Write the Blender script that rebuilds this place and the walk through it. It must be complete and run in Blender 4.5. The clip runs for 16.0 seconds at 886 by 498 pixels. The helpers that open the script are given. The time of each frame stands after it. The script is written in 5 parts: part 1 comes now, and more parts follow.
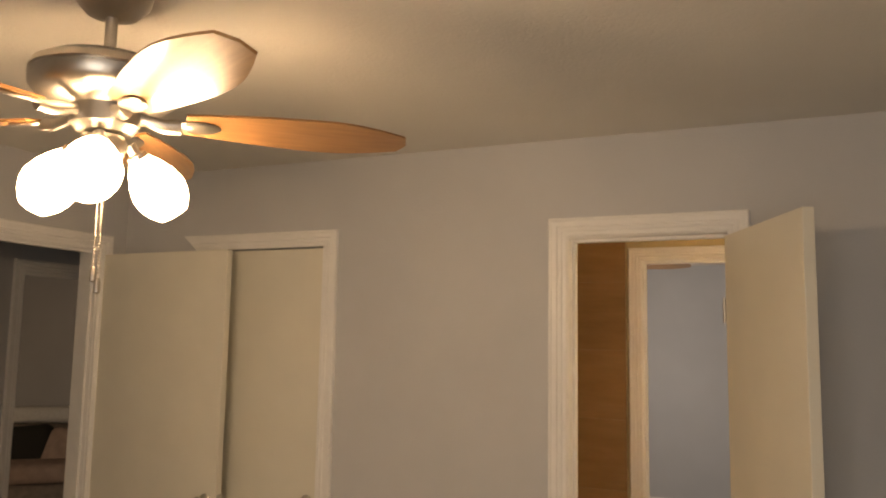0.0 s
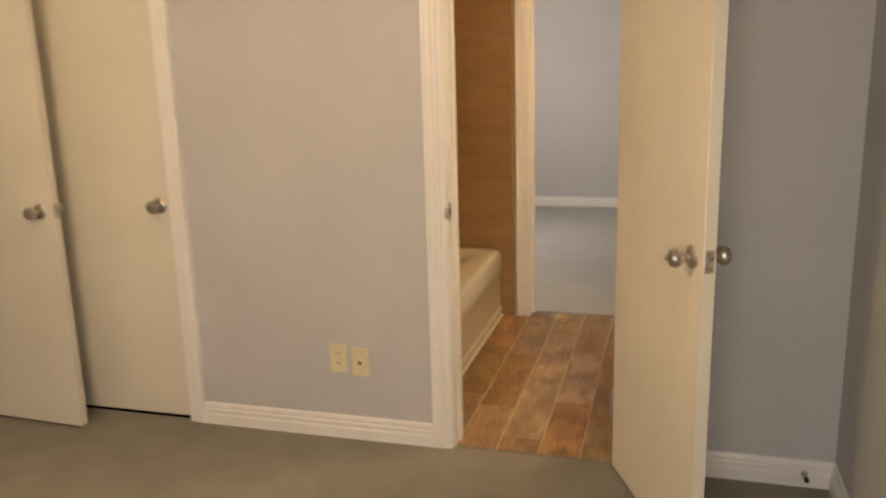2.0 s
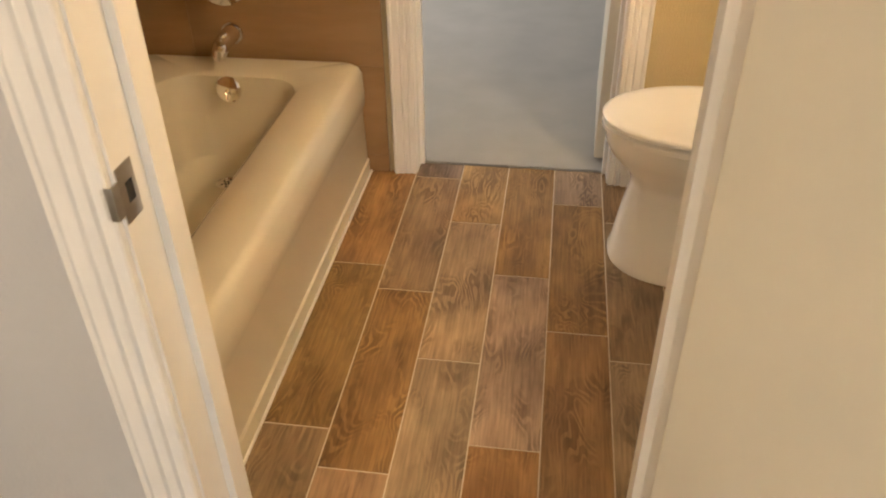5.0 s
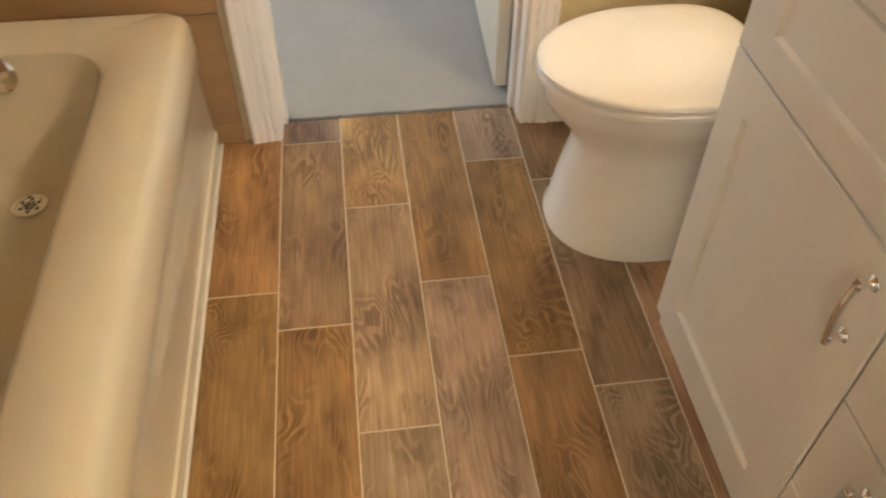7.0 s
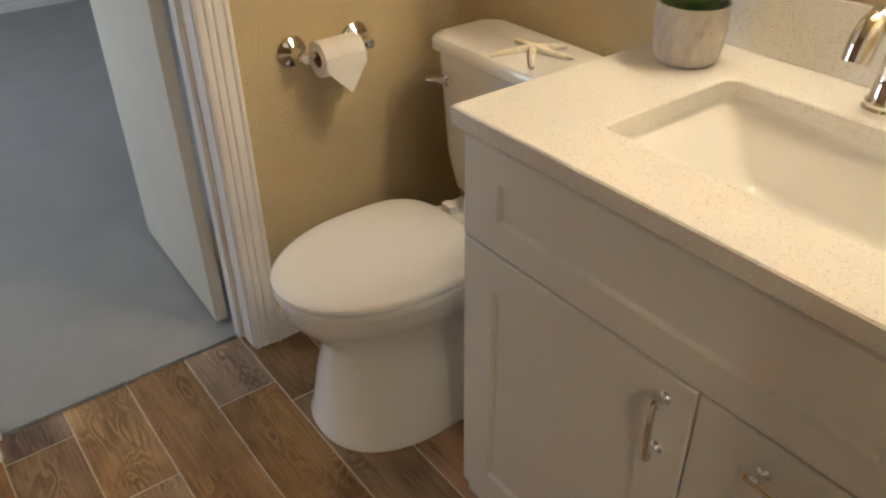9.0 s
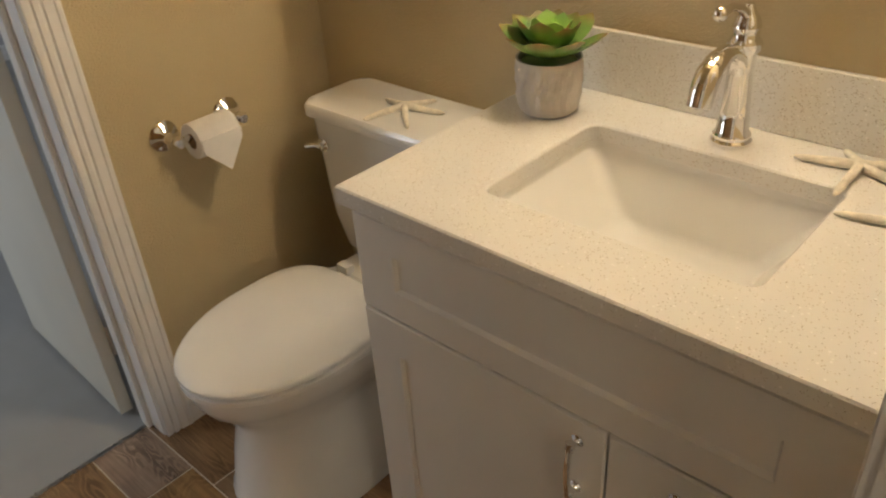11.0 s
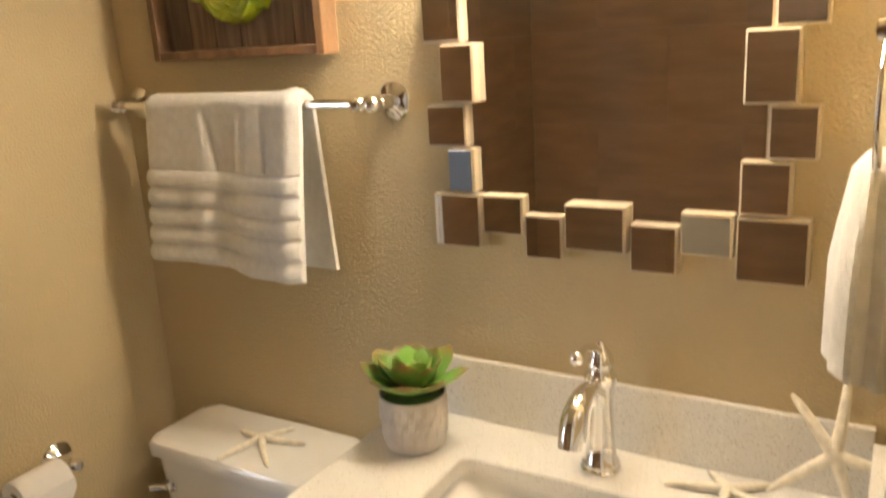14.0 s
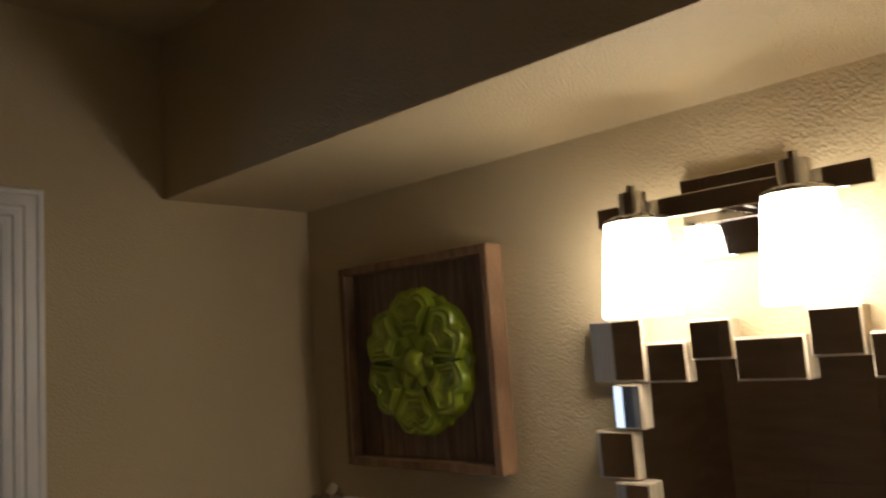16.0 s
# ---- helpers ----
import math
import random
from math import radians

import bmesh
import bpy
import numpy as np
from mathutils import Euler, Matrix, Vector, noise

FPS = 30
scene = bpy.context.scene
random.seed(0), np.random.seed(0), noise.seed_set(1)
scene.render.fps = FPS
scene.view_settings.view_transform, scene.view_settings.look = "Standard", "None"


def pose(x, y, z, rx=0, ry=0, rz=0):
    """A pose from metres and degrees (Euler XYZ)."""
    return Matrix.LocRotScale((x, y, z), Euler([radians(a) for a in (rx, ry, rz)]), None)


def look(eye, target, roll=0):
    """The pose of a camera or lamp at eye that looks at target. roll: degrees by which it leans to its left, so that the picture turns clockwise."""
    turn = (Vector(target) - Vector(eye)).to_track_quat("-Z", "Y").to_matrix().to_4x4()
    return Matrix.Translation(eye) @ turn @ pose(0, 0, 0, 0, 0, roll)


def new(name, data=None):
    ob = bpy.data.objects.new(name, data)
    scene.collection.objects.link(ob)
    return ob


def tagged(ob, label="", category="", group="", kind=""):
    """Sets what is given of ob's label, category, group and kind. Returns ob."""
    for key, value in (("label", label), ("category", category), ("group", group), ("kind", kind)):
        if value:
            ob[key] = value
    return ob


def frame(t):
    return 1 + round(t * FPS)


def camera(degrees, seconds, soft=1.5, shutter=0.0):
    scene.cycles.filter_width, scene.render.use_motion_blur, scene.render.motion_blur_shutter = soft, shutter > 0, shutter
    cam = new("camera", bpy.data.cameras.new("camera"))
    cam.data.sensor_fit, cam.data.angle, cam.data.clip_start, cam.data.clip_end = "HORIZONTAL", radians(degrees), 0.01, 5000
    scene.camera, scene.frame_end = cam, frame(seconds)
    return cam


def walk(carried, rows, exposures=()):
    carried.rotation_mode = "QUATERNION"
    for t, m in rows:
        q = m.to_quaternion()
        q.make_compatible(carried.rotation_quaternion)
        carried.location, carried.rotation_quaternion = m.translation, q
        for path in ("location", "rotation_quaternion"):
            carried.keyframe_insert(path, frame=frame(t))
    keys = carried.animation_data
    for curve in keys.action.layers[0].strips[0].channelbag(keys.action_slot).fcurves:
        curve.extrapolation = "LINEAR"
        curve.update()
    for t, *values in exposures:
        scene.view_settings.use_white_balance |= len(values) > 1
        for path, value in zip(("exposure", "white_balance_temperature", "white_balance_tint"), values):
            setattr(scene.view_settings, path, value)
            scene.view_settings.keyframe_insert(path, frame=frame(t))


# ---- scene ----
cam = camera(58.5, 16.0, soft=2.0, shutter=0.35)
PATH = [
    (0, (0.794, -3.056, 1.619), (-0.004, -1.236, 1.852), 1.0),
    (0.5, (0.800, -3.035, 1.616), (-0.024, -1.220, 1.832), 1.4),
    (1, (0.826, -3.042, 1.550), (0.019, -1.214, 1.614), 0.3),
    (1.5, (0.806, -2.942, 1.458), (0.084, -1.087, 1.264), -0.8),
    (2, (0.744, -2.658, 1.399), (0.202, -0.784, 0.957), -1.6),
    (2.5, (0.69, -2.283, 1.383), (0.29, -0.428, 0.75), -2.6),
    (3, (0.682, -1.884, 1.369), (0.268, -0.092, 0.584), -0.4),
    (3.5, (0.607, -1.532, 1.343), (0.262, 0.214, 0.431), 1.6),
    (4, (0.531, -1.192, 1.347), (0.256, 0.498, 0.314), 0.0),
    (4.2, (0.518, -1.059, 1.334), (0.209, 0.623, 0.297), -0.2),
    (6.3, (0.284, -0.204, 1.329), (0.236, 1.222, -0.072), -2.1),
    (6.5, (0.27, -0.136, 1.323), (0.25, 1.274, -0.095), -2.0),
    (7, (0.208, -0.03, 1.313), (0.389, 1.344, -0.128), 0.4),
    (7.5, (0.129, 0.042, 1.317), (0.615, 1.385, -0.083), 0.3),
    (8, (0.104, 0.076, 1.342), (0.784, 1.419, 0.026), -0.5),
    (8.5, (0.089, 0.084, 1.382), (0.945, 1.437, 0.183), -0.4),
    (9, (0.069, 0.054, 1.401), (1.064, 1.391, 0.296), -0.8),
    (9.2, (0.064, 0.043, 1.405), (1.102, 1.363, 0.318), -0.5),
    (11.3, (0.083, 0.07, 1.489), (1.341, 1.196, 0.417), -5.3),
    (11.5, (0.082, 0.076, 1.489), (1.379, 1.14, 0.399), -5.6),
    (12, (0.095, 0.108, 1.475), (1.478, 1.048, 0.377), -4.4),
    (12.5, (0.122, 0.133, 1.49), (1.578, 1.014, 0.439), -4.3),
    (13, (0.14, 0.143, 1.506), (1.668, 1.042, 0.58), -5.2),
    (13.5, (0.136, 0.146, 1.541), (1.742, 1.082, 0.803), -4.7),
    (14, (0.142, 0.145, 1.617), (1.794, 1.141, 1.091), -3.4),
    (14.5, (0.155, 0.125, 1.696), (1.814, 1.199, 1.388), -4.3),
    (15, (0.153, 0.108, 1.754), (1.796, 1.247, 1.687), -4.4),
    (15.5, (0.158, 0.1, 1.805), (1.745, 1.315, 1.93), -3.9),
    (16, (0.155, 0.096, 1.842), (1.597, 1.46, 2.082), -4.1),
]
walk(cam, [(t, look(eye, aim, roll)) for t, eye, aim, roll in PATH],
     exposures=[(0.0, -0.32, 9500, 19), (1.0, -0.34, 9400, 18), (2.0, 0.42, 9200, 18), (2.7, 0.56, 8900, 18), (3.5, 0.56, 8600, 17), (4.2, 0.58, 8400, 15), (6.3, 0.95, 7300, 11), (7.3, 0.86, 6700, 9),
                (8.2, 0.42, 6250, 8), (9.0, 0.10, 6100, 8), (11.5, -0.24, 6350, 8), (13.0, -0.24, 6350, 9), (13.5, -0.2, 6250, 9), (14.0, 0.15, 6100, 9), (14.6, 0.42, 5350, 9), (15.0, -0.6, 5500, 10), (15.5, -1.85, 5600, 10), (16.0, -2.2, 5500, 10)])

# ---- world and large lights ----
world = bpy.data.worlds.new("sky")
scene.world = world
world.use_nodes = True
wn = world.node_tree
sky = wn.nodes.new("ShaderNodeTexSky")
sky.sky_type, sky.sun_disc = "NISHITA", False
sky.sun_elevation, sky.sun_rotation = radians(35), radians(200)
wn.links.new(sky.outputs["Color"], wn.nodes["Background"].inputs["Color"])
wn.nodes["Background"].inputs["Strength"].default_value = 0.08

FAN_GLOW, VANITY_GLOW = 56.0, 69.0


def area_lamp(name, m, w, h, watts, color):
    lamp = bpy.data.lights.new(name, "AREA")
    lamp.shape, lamp.size, lamp.size_y, lamp.energy, lamp.color = "RECTANGLE", w, h, watts, color
    new(name, lamp).matrix_world = m


# daylight through the windows behind the camera and in the far bedroom
area_lamp("window_daylight", pose(0.65, -3.93, 1.4, 90, 0, 0), 1.2, 1.1, 22, (0.78, 0.88, 1.0))
# this one is an added, unseen warm fill that brightens the living room
area_lamp("living_room_fill", pose(-5.4, -3.95, 1.4, 90, 0, 0), 1.5, 1.15, 26, (1.0, 0.88, 0.76))
area_lamp("far_window_daylight", pose(-1.36, 3.6, 1.45, 0, -90, 0), 1.1, 1.3, 30, (0.88, 0.93, 1.0))


# ---- materials ----
def mat(name, col, rough=0.5, metal=0.0, var=0.08, scale=6.0, bump=0.0, bscale=200.0, col2=None, stretch=(1, 1, 1),
        rnd=0.0, coat=0.0, rvar=0.05, spec=0.5, detail=6.0):
    m = bpy.data.materials.new(name)
    m.use_nodes = True
    nt = m.node_tree
    b = nt.nodes["Principled BSDF"]
    b.inputs["Metallic"].default_value = metal
    b.inputs["Coat Weight"].default_value = coat
    b.inputs["Specular IOR Level"].default_value = spec
    tc = nt.nodes.new("ShaderNodeTexCoord")
    mp = nt.nodes.new("ShaderNodeMapping")
    mp.inputs["Scale"].default_value = stretch
    nt.links.new(tc.outputs["Object"], mp.inputs["Vector"])
    if rnd:
        oi = nt.nodes.new("ShaderNodeObjectInfo")
        mul = nt.nodes.new("ShaderNodeVectorMath")
        mul.operation = "SCALE"
        comb = nt.nodes.new("ShaderNodeCombineXYZ")
        for k in "XYZ":
            nt.links.new(oi.outputs["Random"], comb.inputs[k])
        nt.links.new(comb.outputs[0], mul.inputs[0])
        mul.inputs["Scale"].default_value = 37.0
        nt.links.new(mul.outputs[0], mp.inputs["Location"])
    n1 = nt.nodes.new("ShaderNodeTexNoise")
    n1.inputs["Scale"].default_value, n1.inputs["Detail"].default_value = scale, detail
    nt.links.new(mp.outputs[0], n1.inputs["Vector"])
    ramp = nt.nodes.new("ShaderNodeValToRGB")
    ramp.color_ramp.elements[0].position, ramp.color_ramp.elements[1].position = 0.32, 0.68
    c2 = col2 or tuple(min(1, c * (1 + var)) for c in col)
    c1 = col if col2 else tuple(c * (1 - var) for c in col)
    ramp.color_ramp.elements[0].color = (*c1, 1)
    ramp.color_ramp.elements[1].color = (*c2, 1)
    nt.links.new(n1.outputs["Fac"], ramp.inputs["Fac"])
    last = ramp.outputs["Color"]
    if rnd:
        hsv = nt.nodes.new("ShaderNodeHueSaturation")
        mr = nt.nodes.new("ShaderNodeMapRange")
        mr.inputs["To Min"].default_value, mr.inputs["To Max"].default_value = 1 - rnd, 1 + rnd
        nt.links.new(oi.outputs["Random"], mr.inputs["Value"])
        nt.links.new(mr.outputs[0], hsv.inputs["Value"])
        nt.links.new(last, hsv.inputs["Color"])
        last = hsv.outputs["Color"]
    nt.links.new(last, b.inputs["Base Color"])
    rr = nt.nodes.new("ShaderNodeMapRange")
    rr.inputs["To Min"].default_value, rr.inputs["To Max"].default_value = max(0, rough - rvar), min(1, rough + rvar)
    nt.links.new(n1.outputs["Fac"], rr.inputs["Value"])
    nt.links.new(rr.outputs[0], b.inputs["Roughness"])
    if bump:
        n2 = nt.nodes.new("ShaderNodeTexNoise")
        n2.inputs["Scale"].default_value, n2.inputs["Detail"].default_value = bscale, 3.0
        nt.links.new(tc.outputs["Object"], n2.inputs["Vector"])
        bp = nt.nodes.new("ShaderNodeBump")
        bp.inputs["Strength"].default_value, bp.inputs["Distance"].default_value = bump, 0.004
        nt.links.new(n2.outputs["Fac"], bp.inputs["Height"])
        nt.links.new(bp.outputs[0], b.inputs["Normal"])
    return m


def glow(name, col, strength):
    m = bpy.data.materials.new(name)
    m.use_nodes = True
    b = m.node_tree.nodes["Principled BSDF"]
    b.inputs["Base Color"].default_value = (0.9, 0.88, 0.84, 1)
    b.inputs["Roughness"].default_value = 0.25
    b.inputs["Emission Color"].default_value = (*col, 1)
    b.inputs["Emission Strength"].default_value = strength
    return m


GREY_WALL = mat("grey_wall_paint", (0.54, 0.54, 0.55), 0.65, var=0.03, scale=2.5, bump=0.25, bscale=120)
BEIGE_WALL = mat("beige_wall_paint", (0.555, 0.455, 0.270), 0.55, var=0.04, scale=3, bump=0.8, bscale=210)
CEIL_PAINT = mat("ceiling_paint", (0.74, 0.71, 0.66), 0.8, var=0.03, scale=2, bump=0.4, bscale=90)
TRIM_PAINT = mat("white_trim_paint", (0.84, 0.825, 0.80), 0.35, var=0.03, scale=9, bump=0.06, bscale=60)
DOOR_PAINT = mat("cream_door_paint", (0.76, 0.72, 0.62), 0.38, var=0.03, scale=4, bump=0.08, bscale=70)
CARPET = mat("grey_beige_carpet", (0.32, 0.305, 0.265), 0.95, var=0.08, scale=5, bump=1.0, bscale=420, spec=0.1)
FAR_CARPET = mat("grey_carpet", (0.44, 0.44, 0.43), 0.95, var=0.05, scale=5, bump=1.0, bscale=420, spec=0.1)
TILE_WALL = mat("brown_wall_tile", (0.315, 0.196, 0.100), 0.22, var=0.10, scale=3.5, stretch=(1, 1, 5), rnd=0.05)
GROUT = mat("sand_grout", (0.66, 0.58, 0.45), 0.85, var=0.1, scale=40, bump=0.3)
WALL_GROUT = mat("brown_grout", (0.33, 0.24, 0.15), 0.8, var=0.1, scale=40)
RED_WOOD = mat("red_brown_floorboard", (0.20, 0.055, 0.022), 0.3, col2=(0.32, 0.11, 0.045), scale=9, stretch=(1, 8, 1), rnd=0.12)
CHROME = mat("polished_chrome", (0.86, 0.85, 0.84), 0.06, 1.0, var=0.02, rvar=0.02)
NICKEL = mat("brushed_nickel", (0.52, 0.485, 0.44), 0.33, 1.0, var=0.06, scale=30, rvar=0.06)
PORCELAIN = mat("white_porcelain", (0.87, 0.86, 0.83), 0.10, var=0.015, scale=3, coat=0.4, rvar=0.02)
TUB_ENAMEL = mat("cream_enamel", (0.73, 0.69, 0.575), 0.14, var=0.03, scale=3, coat=0.3, rvar=0.03)
CABINET = mat("white_cabinet_paint", (0.80, 0.785, 0.75), 0.33, var=0.02, scale=5, bump=0.04, bscale=80)
DARK = mat("dark_gap", (0.02, 0.018, 0.015), 0.8)
LINEN = mat("white_towel_terry", (0.87, 0.86, 0.83), 0.95, var=0.05, scale=60, bump=1.0, bscale=500, spec=0.1)
IVORY = mat("ivory_plastic", (0.72, 0.65, 0.45), 0.35, var=0.03)
SEASTAR = mat("chalky_starfish", (0.86, 0.80, 0.67), 0.9, var=0.12, scale=70, bump=0.8, bscale=400)
PAPER = mat("white_paper", (0.82, 0.80, 0.77), 0.9, var=0.03, scale=30)
BLADE_WOOD = mat("oak_fan_blade", (0.30, 0.14, 0.055), 0.30, col2=(0.40, 0.21, 0.09), scale=7, stretch=(1, 12, 6), coat=0.3)
BULB_FAN = glow("lit_frosted_glass", (1.0, 0.80, 0.57), FAN_GLOW)
BULB_VANITY = glow("lit_opal_glass", (1.0, 0.80, 0.57), VANITY_GLOW)


# ---- mesh helpers ----
def part(name, bm, material, parent=None, label="", smooth=False):
    me = bpy.data.meshes.new(name)
    bmesh.ops.recalc_face_normals(bm, faces=bm.faces)
    bm.to_mesh(me)
    bm.free()
    me.materials.append(material)
    if smooth:
        me.polygons.foreach_set("use_smooth", [True] * len(me.polygons))
        me.set_sharp_from_angle(angle=radians(40))
    ob = new(name, me)
    if parent:
        ob.parent = parent
    if label:
        tagged(ob, label)
    return ob


def thing(name, label, category, m=None, group=""):
    ob = new(name)
    ob.empty_display_size = 0.05
    if m is not None:
        ob.matrix_world = m
    return tagged(ob, label, category, group)


def box(bm, x0, x1, y0, y1, z0, z1, bevel=0.0, m=None, segs=2):
    """Add a box, with its edges rounded by bevel, to bm."""
    g = bmesh.ops.create_cube(bm, size=1.0)["verts"]
    for v in g:
        v.co = Vector(((x0 + x1) / 2 + v.co.x * (x1 - x0), (y0 + y1) / 2 + v.co.y * (y1 - y0), (z0 + z1) / 2 + v.co.z * (z1 - z0)))
    if bevel:
        es = list({e for v in g for e in v.link_edges})
        r = bmesh.ops.bevel(bm, geom=es, offset=bevel, segments=segs, profile=0.5, affect="EDGES")
        g = list({v for f in r["faces"] for v in f.verts} | {v for v in g if v.is_valid})
    if m is not None:
        for v in g:
            v.co = m @ v.co
    return g


def boxes(*args):
    bm = bmesh.new()
    for a in args:
        box(bm, *a)
    return bm


def lathe(profile, segs=32, m=None, bm=None, sx=1.0, sy=1.0):
    """Turn (radius, height) pairs about z."""
    bm = bm or bmesh.new()
    rings = []
    for r, z in profile:
        if r < 1e-5:
            rings.append([bm.verts.new((0, 0, z))])
        else:
            rings.append([bm.verts.new((sx * r * math.cos(2 * math.pi * i / segs), sy * r * math.sin(2 * math.pi * i / segs), z)) for i in range(segs)])
    for a, b in zip(rings, rings[1:]):
        if len(a) == 1 and len(b) == 1:
            continue
        for i in range(segs):
            j = (i + 1) % segs
            if len(a) == 1:
                bm.faces.new((a[0], b[i], b[j]))
            elif len(b) == 1:
                bm.faces.new((a[i], a[j], b[0]))
            else:
                bm.faces.new((a[i], a[j], b[j], b[i]))
    if m is not None:
        bmesh.ops.transform(bm, matrix=m, verts=[v for ring in rings for v in ring])
    return bm


def tube(points, radii, segs=14, bm=None, flat=1.0):
    """Sweep a circle along points; radii is a number or one per point."""
    bm = bm or bmesh.new()
    pts = [Vector(p) for p in points]
    rs = radii if isinstance(radii, (list, tuple)) else [radii] * len(pts)
    rings, up = [], None
    for i, p in enumerate(pts):
        d = (pts[min(i + 1, len(pts) - 1)] - pts[max(i - 1, 0)]).normalized()
        if up is None:
            up = d.orthogonal().normalized()
        up = (up - d * up.dot(d)).normalized()
        side = d.cross(up)
        rings.append([bm.verts.new(p + rs[i] * (math.cos(2 * math.pi * k / segs) * up + flat * math.sin(2 * math.pi * k / segs) * side)) for k in range(segs)])
    for a, b in zip(rings, rings[1:]):
        for k in range(segs):
            bm.faces.new((a[k], a[(k + 1) % segs], b[(k + 1) % segs], b[k]))
    bm.faces.new(rings[0])
    bm.faces.new(rings[-1])
    return bm


def loft(rings, bm=None, cap=True):
    """Skin closed rings of equal length."""
    bm = bm or bmesh.new()
    vs = [[bm.verts.new(p) for p in r] for r in rings]
    n = len(vs[0])
    for a, b in zip(vs, vs[1:]):
        for k in range(n):
            bm.faces.new((a[k], a[(k + 1) % n], b[(k + 1) % n], b[k]))
    if cap:
        bm.faces.new(vs[0])
        bm.faces.new(vs[-1])
    return bm


def extrude_profile(profile, a, b, out, up, bm=None):
    """A moulding: (depth, height) pairs run from a to b; depth goes along out, height along up."""
    bm = bm or bmesh.new()
    a, b, out, up = Vector(a), Vector(b), Vector(out), Vector(up)
    return loft([[p + d * out + h * up for d, h in profile] for p in (a, b)], bm)


def rounded_rect(cx, cy, hx, hy, r, z, n=6):
    pts = []
    for sx, sy, a0 in ((1, 1, 0), (-1, 1, 90), (-1, -1, 180), (1, -1, 270)):
        for i in range(n + 1):
            a = radians(a0 + 90 * i / n)
            pts.append((cx + sx * (hx - r) + r * math.cos(a), cy + sy * (hy - r) + r * math.sin(a), z))
    return pts


# ---- structure ----
def wall(name, blocks, material, label):
    ob = part(name, boxes(*blocks), material)
    return tagged(ob, label, "wall", kind="structure")


DOOR_L, DOOR_R, DOOR_H = -0.014, 0.606, 2.05       # bathroom door opening, bedroom side
FAR_L, FAR_R, FAR_H = -0.008, 0.648, 2.125                        # opening at the far end
B_W, B_E, B_N, B_S = -0.915, 1.345, 1.68, 0.12     # bathroom
CEIL, BCEIL = 2.44, 2.555
CL_L, CL_R = -1.86, -1.135                         # closet opening

wall("wall_north", [(-2.45, CL_L, 0, 0.06, 0, CEIL), (CL_L, CL_R, 0, 0.06, 2.04, CEIL), (CL_R, DOOR_L, 0, 0.06, 0, CEIL),
                    (DOOR_L, DOOR_R, 0, 0.06, DOOR_H, CEIL), (DOOR_R, 1.43, 0, 0.06, 0, CEIL)], GREY_WALL, "light grey painted bedroom wall with two doorways")
wall("wall_east", [(1.31, 1.43, -4.0, 0, 0, CEIL)], GREY_WALL, "light grey painted bedroom side wall")
wall("wall_south", [(-2.45, 0.05, -4.02, -3.9, 0, CEIL), (0.05, 1.25, -4.02, -3.9, 0, 0.85), (0.05, 1.25, -4.02, -3.9, 1.95, CEIL), (1.25, 1.43, -4.02, -3.9, 0, CEIL)],
     GREY_WALL, "light grey painted bedroom wall with a window opening")
EN0, EN1 = -1.00, -0.165
wall("wall_west", [(-2.45, -2.33, -3.9, EN0, 0, CEIL), (-2.45, -2.33, EN0, EN1, 2.05, CEIL), (-2.45, -2.33, EN1, 0, 0, CEIL)], GREY_WALL, "grey bedroom wall with the entry doorway")
tagged(part("ceiling", boxes((-2.45, 1.43, -4.02, 0.06, CEIL, CEIL + 0.1)), CEIL_PAINT), "off-white textured bedroom ceiling", "ceiling", kind="structure")
tagged(part("floor", boxes((-2.39, 1.43, -4.02, 0.012, -0.06, 0.0)), CARPET), "grey-beige cut-pile bedroom carpet", "floor", kind="structure")

# bathroom shell
wall("bath_wall_south", [(B_W, DOOR_L, 0.06, B_S, 0, BCEIL), (DOOR_L, DOOR_R, 0.06, B_S, DOOR_H, BCEIL), (DOOR_R, B_E, 0.06, B_S, 0, BCEIL)], BEIGE_WALL, "beige bathroom wall around the bedroom doorway")
wall("bath_wall_north", [(B_W, FAR_L, B_N, 1.74, 0, BCEIL), (FAR_L, FAR_R, B_N, 1.74, FAR_H, BCEIL), (FAR_R, B_E, B_N, 1.74, 0, BCEIL)], BEIGE_WALL, "beige textured bathroom wall with a doorway")
wall("bath_wall_east", [(B_E, B_E + 0.1, 0.06, 1.74, 0, BCEIL)], BEIGE_WALL, "beige orange-peel textured wall behind the vanity")
wall("bath_wall_west", [(B_W - 0.1, B_W, 0.06, 1.74, 0, BCEIL)], BEIGE_WALL, "beige wall behind the bathtub tiles")
tagged(part("bath_ceiling", boxes((B_W - 0.1, B_E + 0.1, 0.06, 1.74, BCEIL, BCEIL + 0.08)), BEIGE_WALL), "beige textured bathroom ceiling", "ceiling", kind="structure")
tagged(part("soffit", boxes((0.965, B_E, B_S, B_N, 2.195, BCEIL)), BEIGE_WALL), "beige boxed-in soffit over the vanity", "soffit", kind="structure")

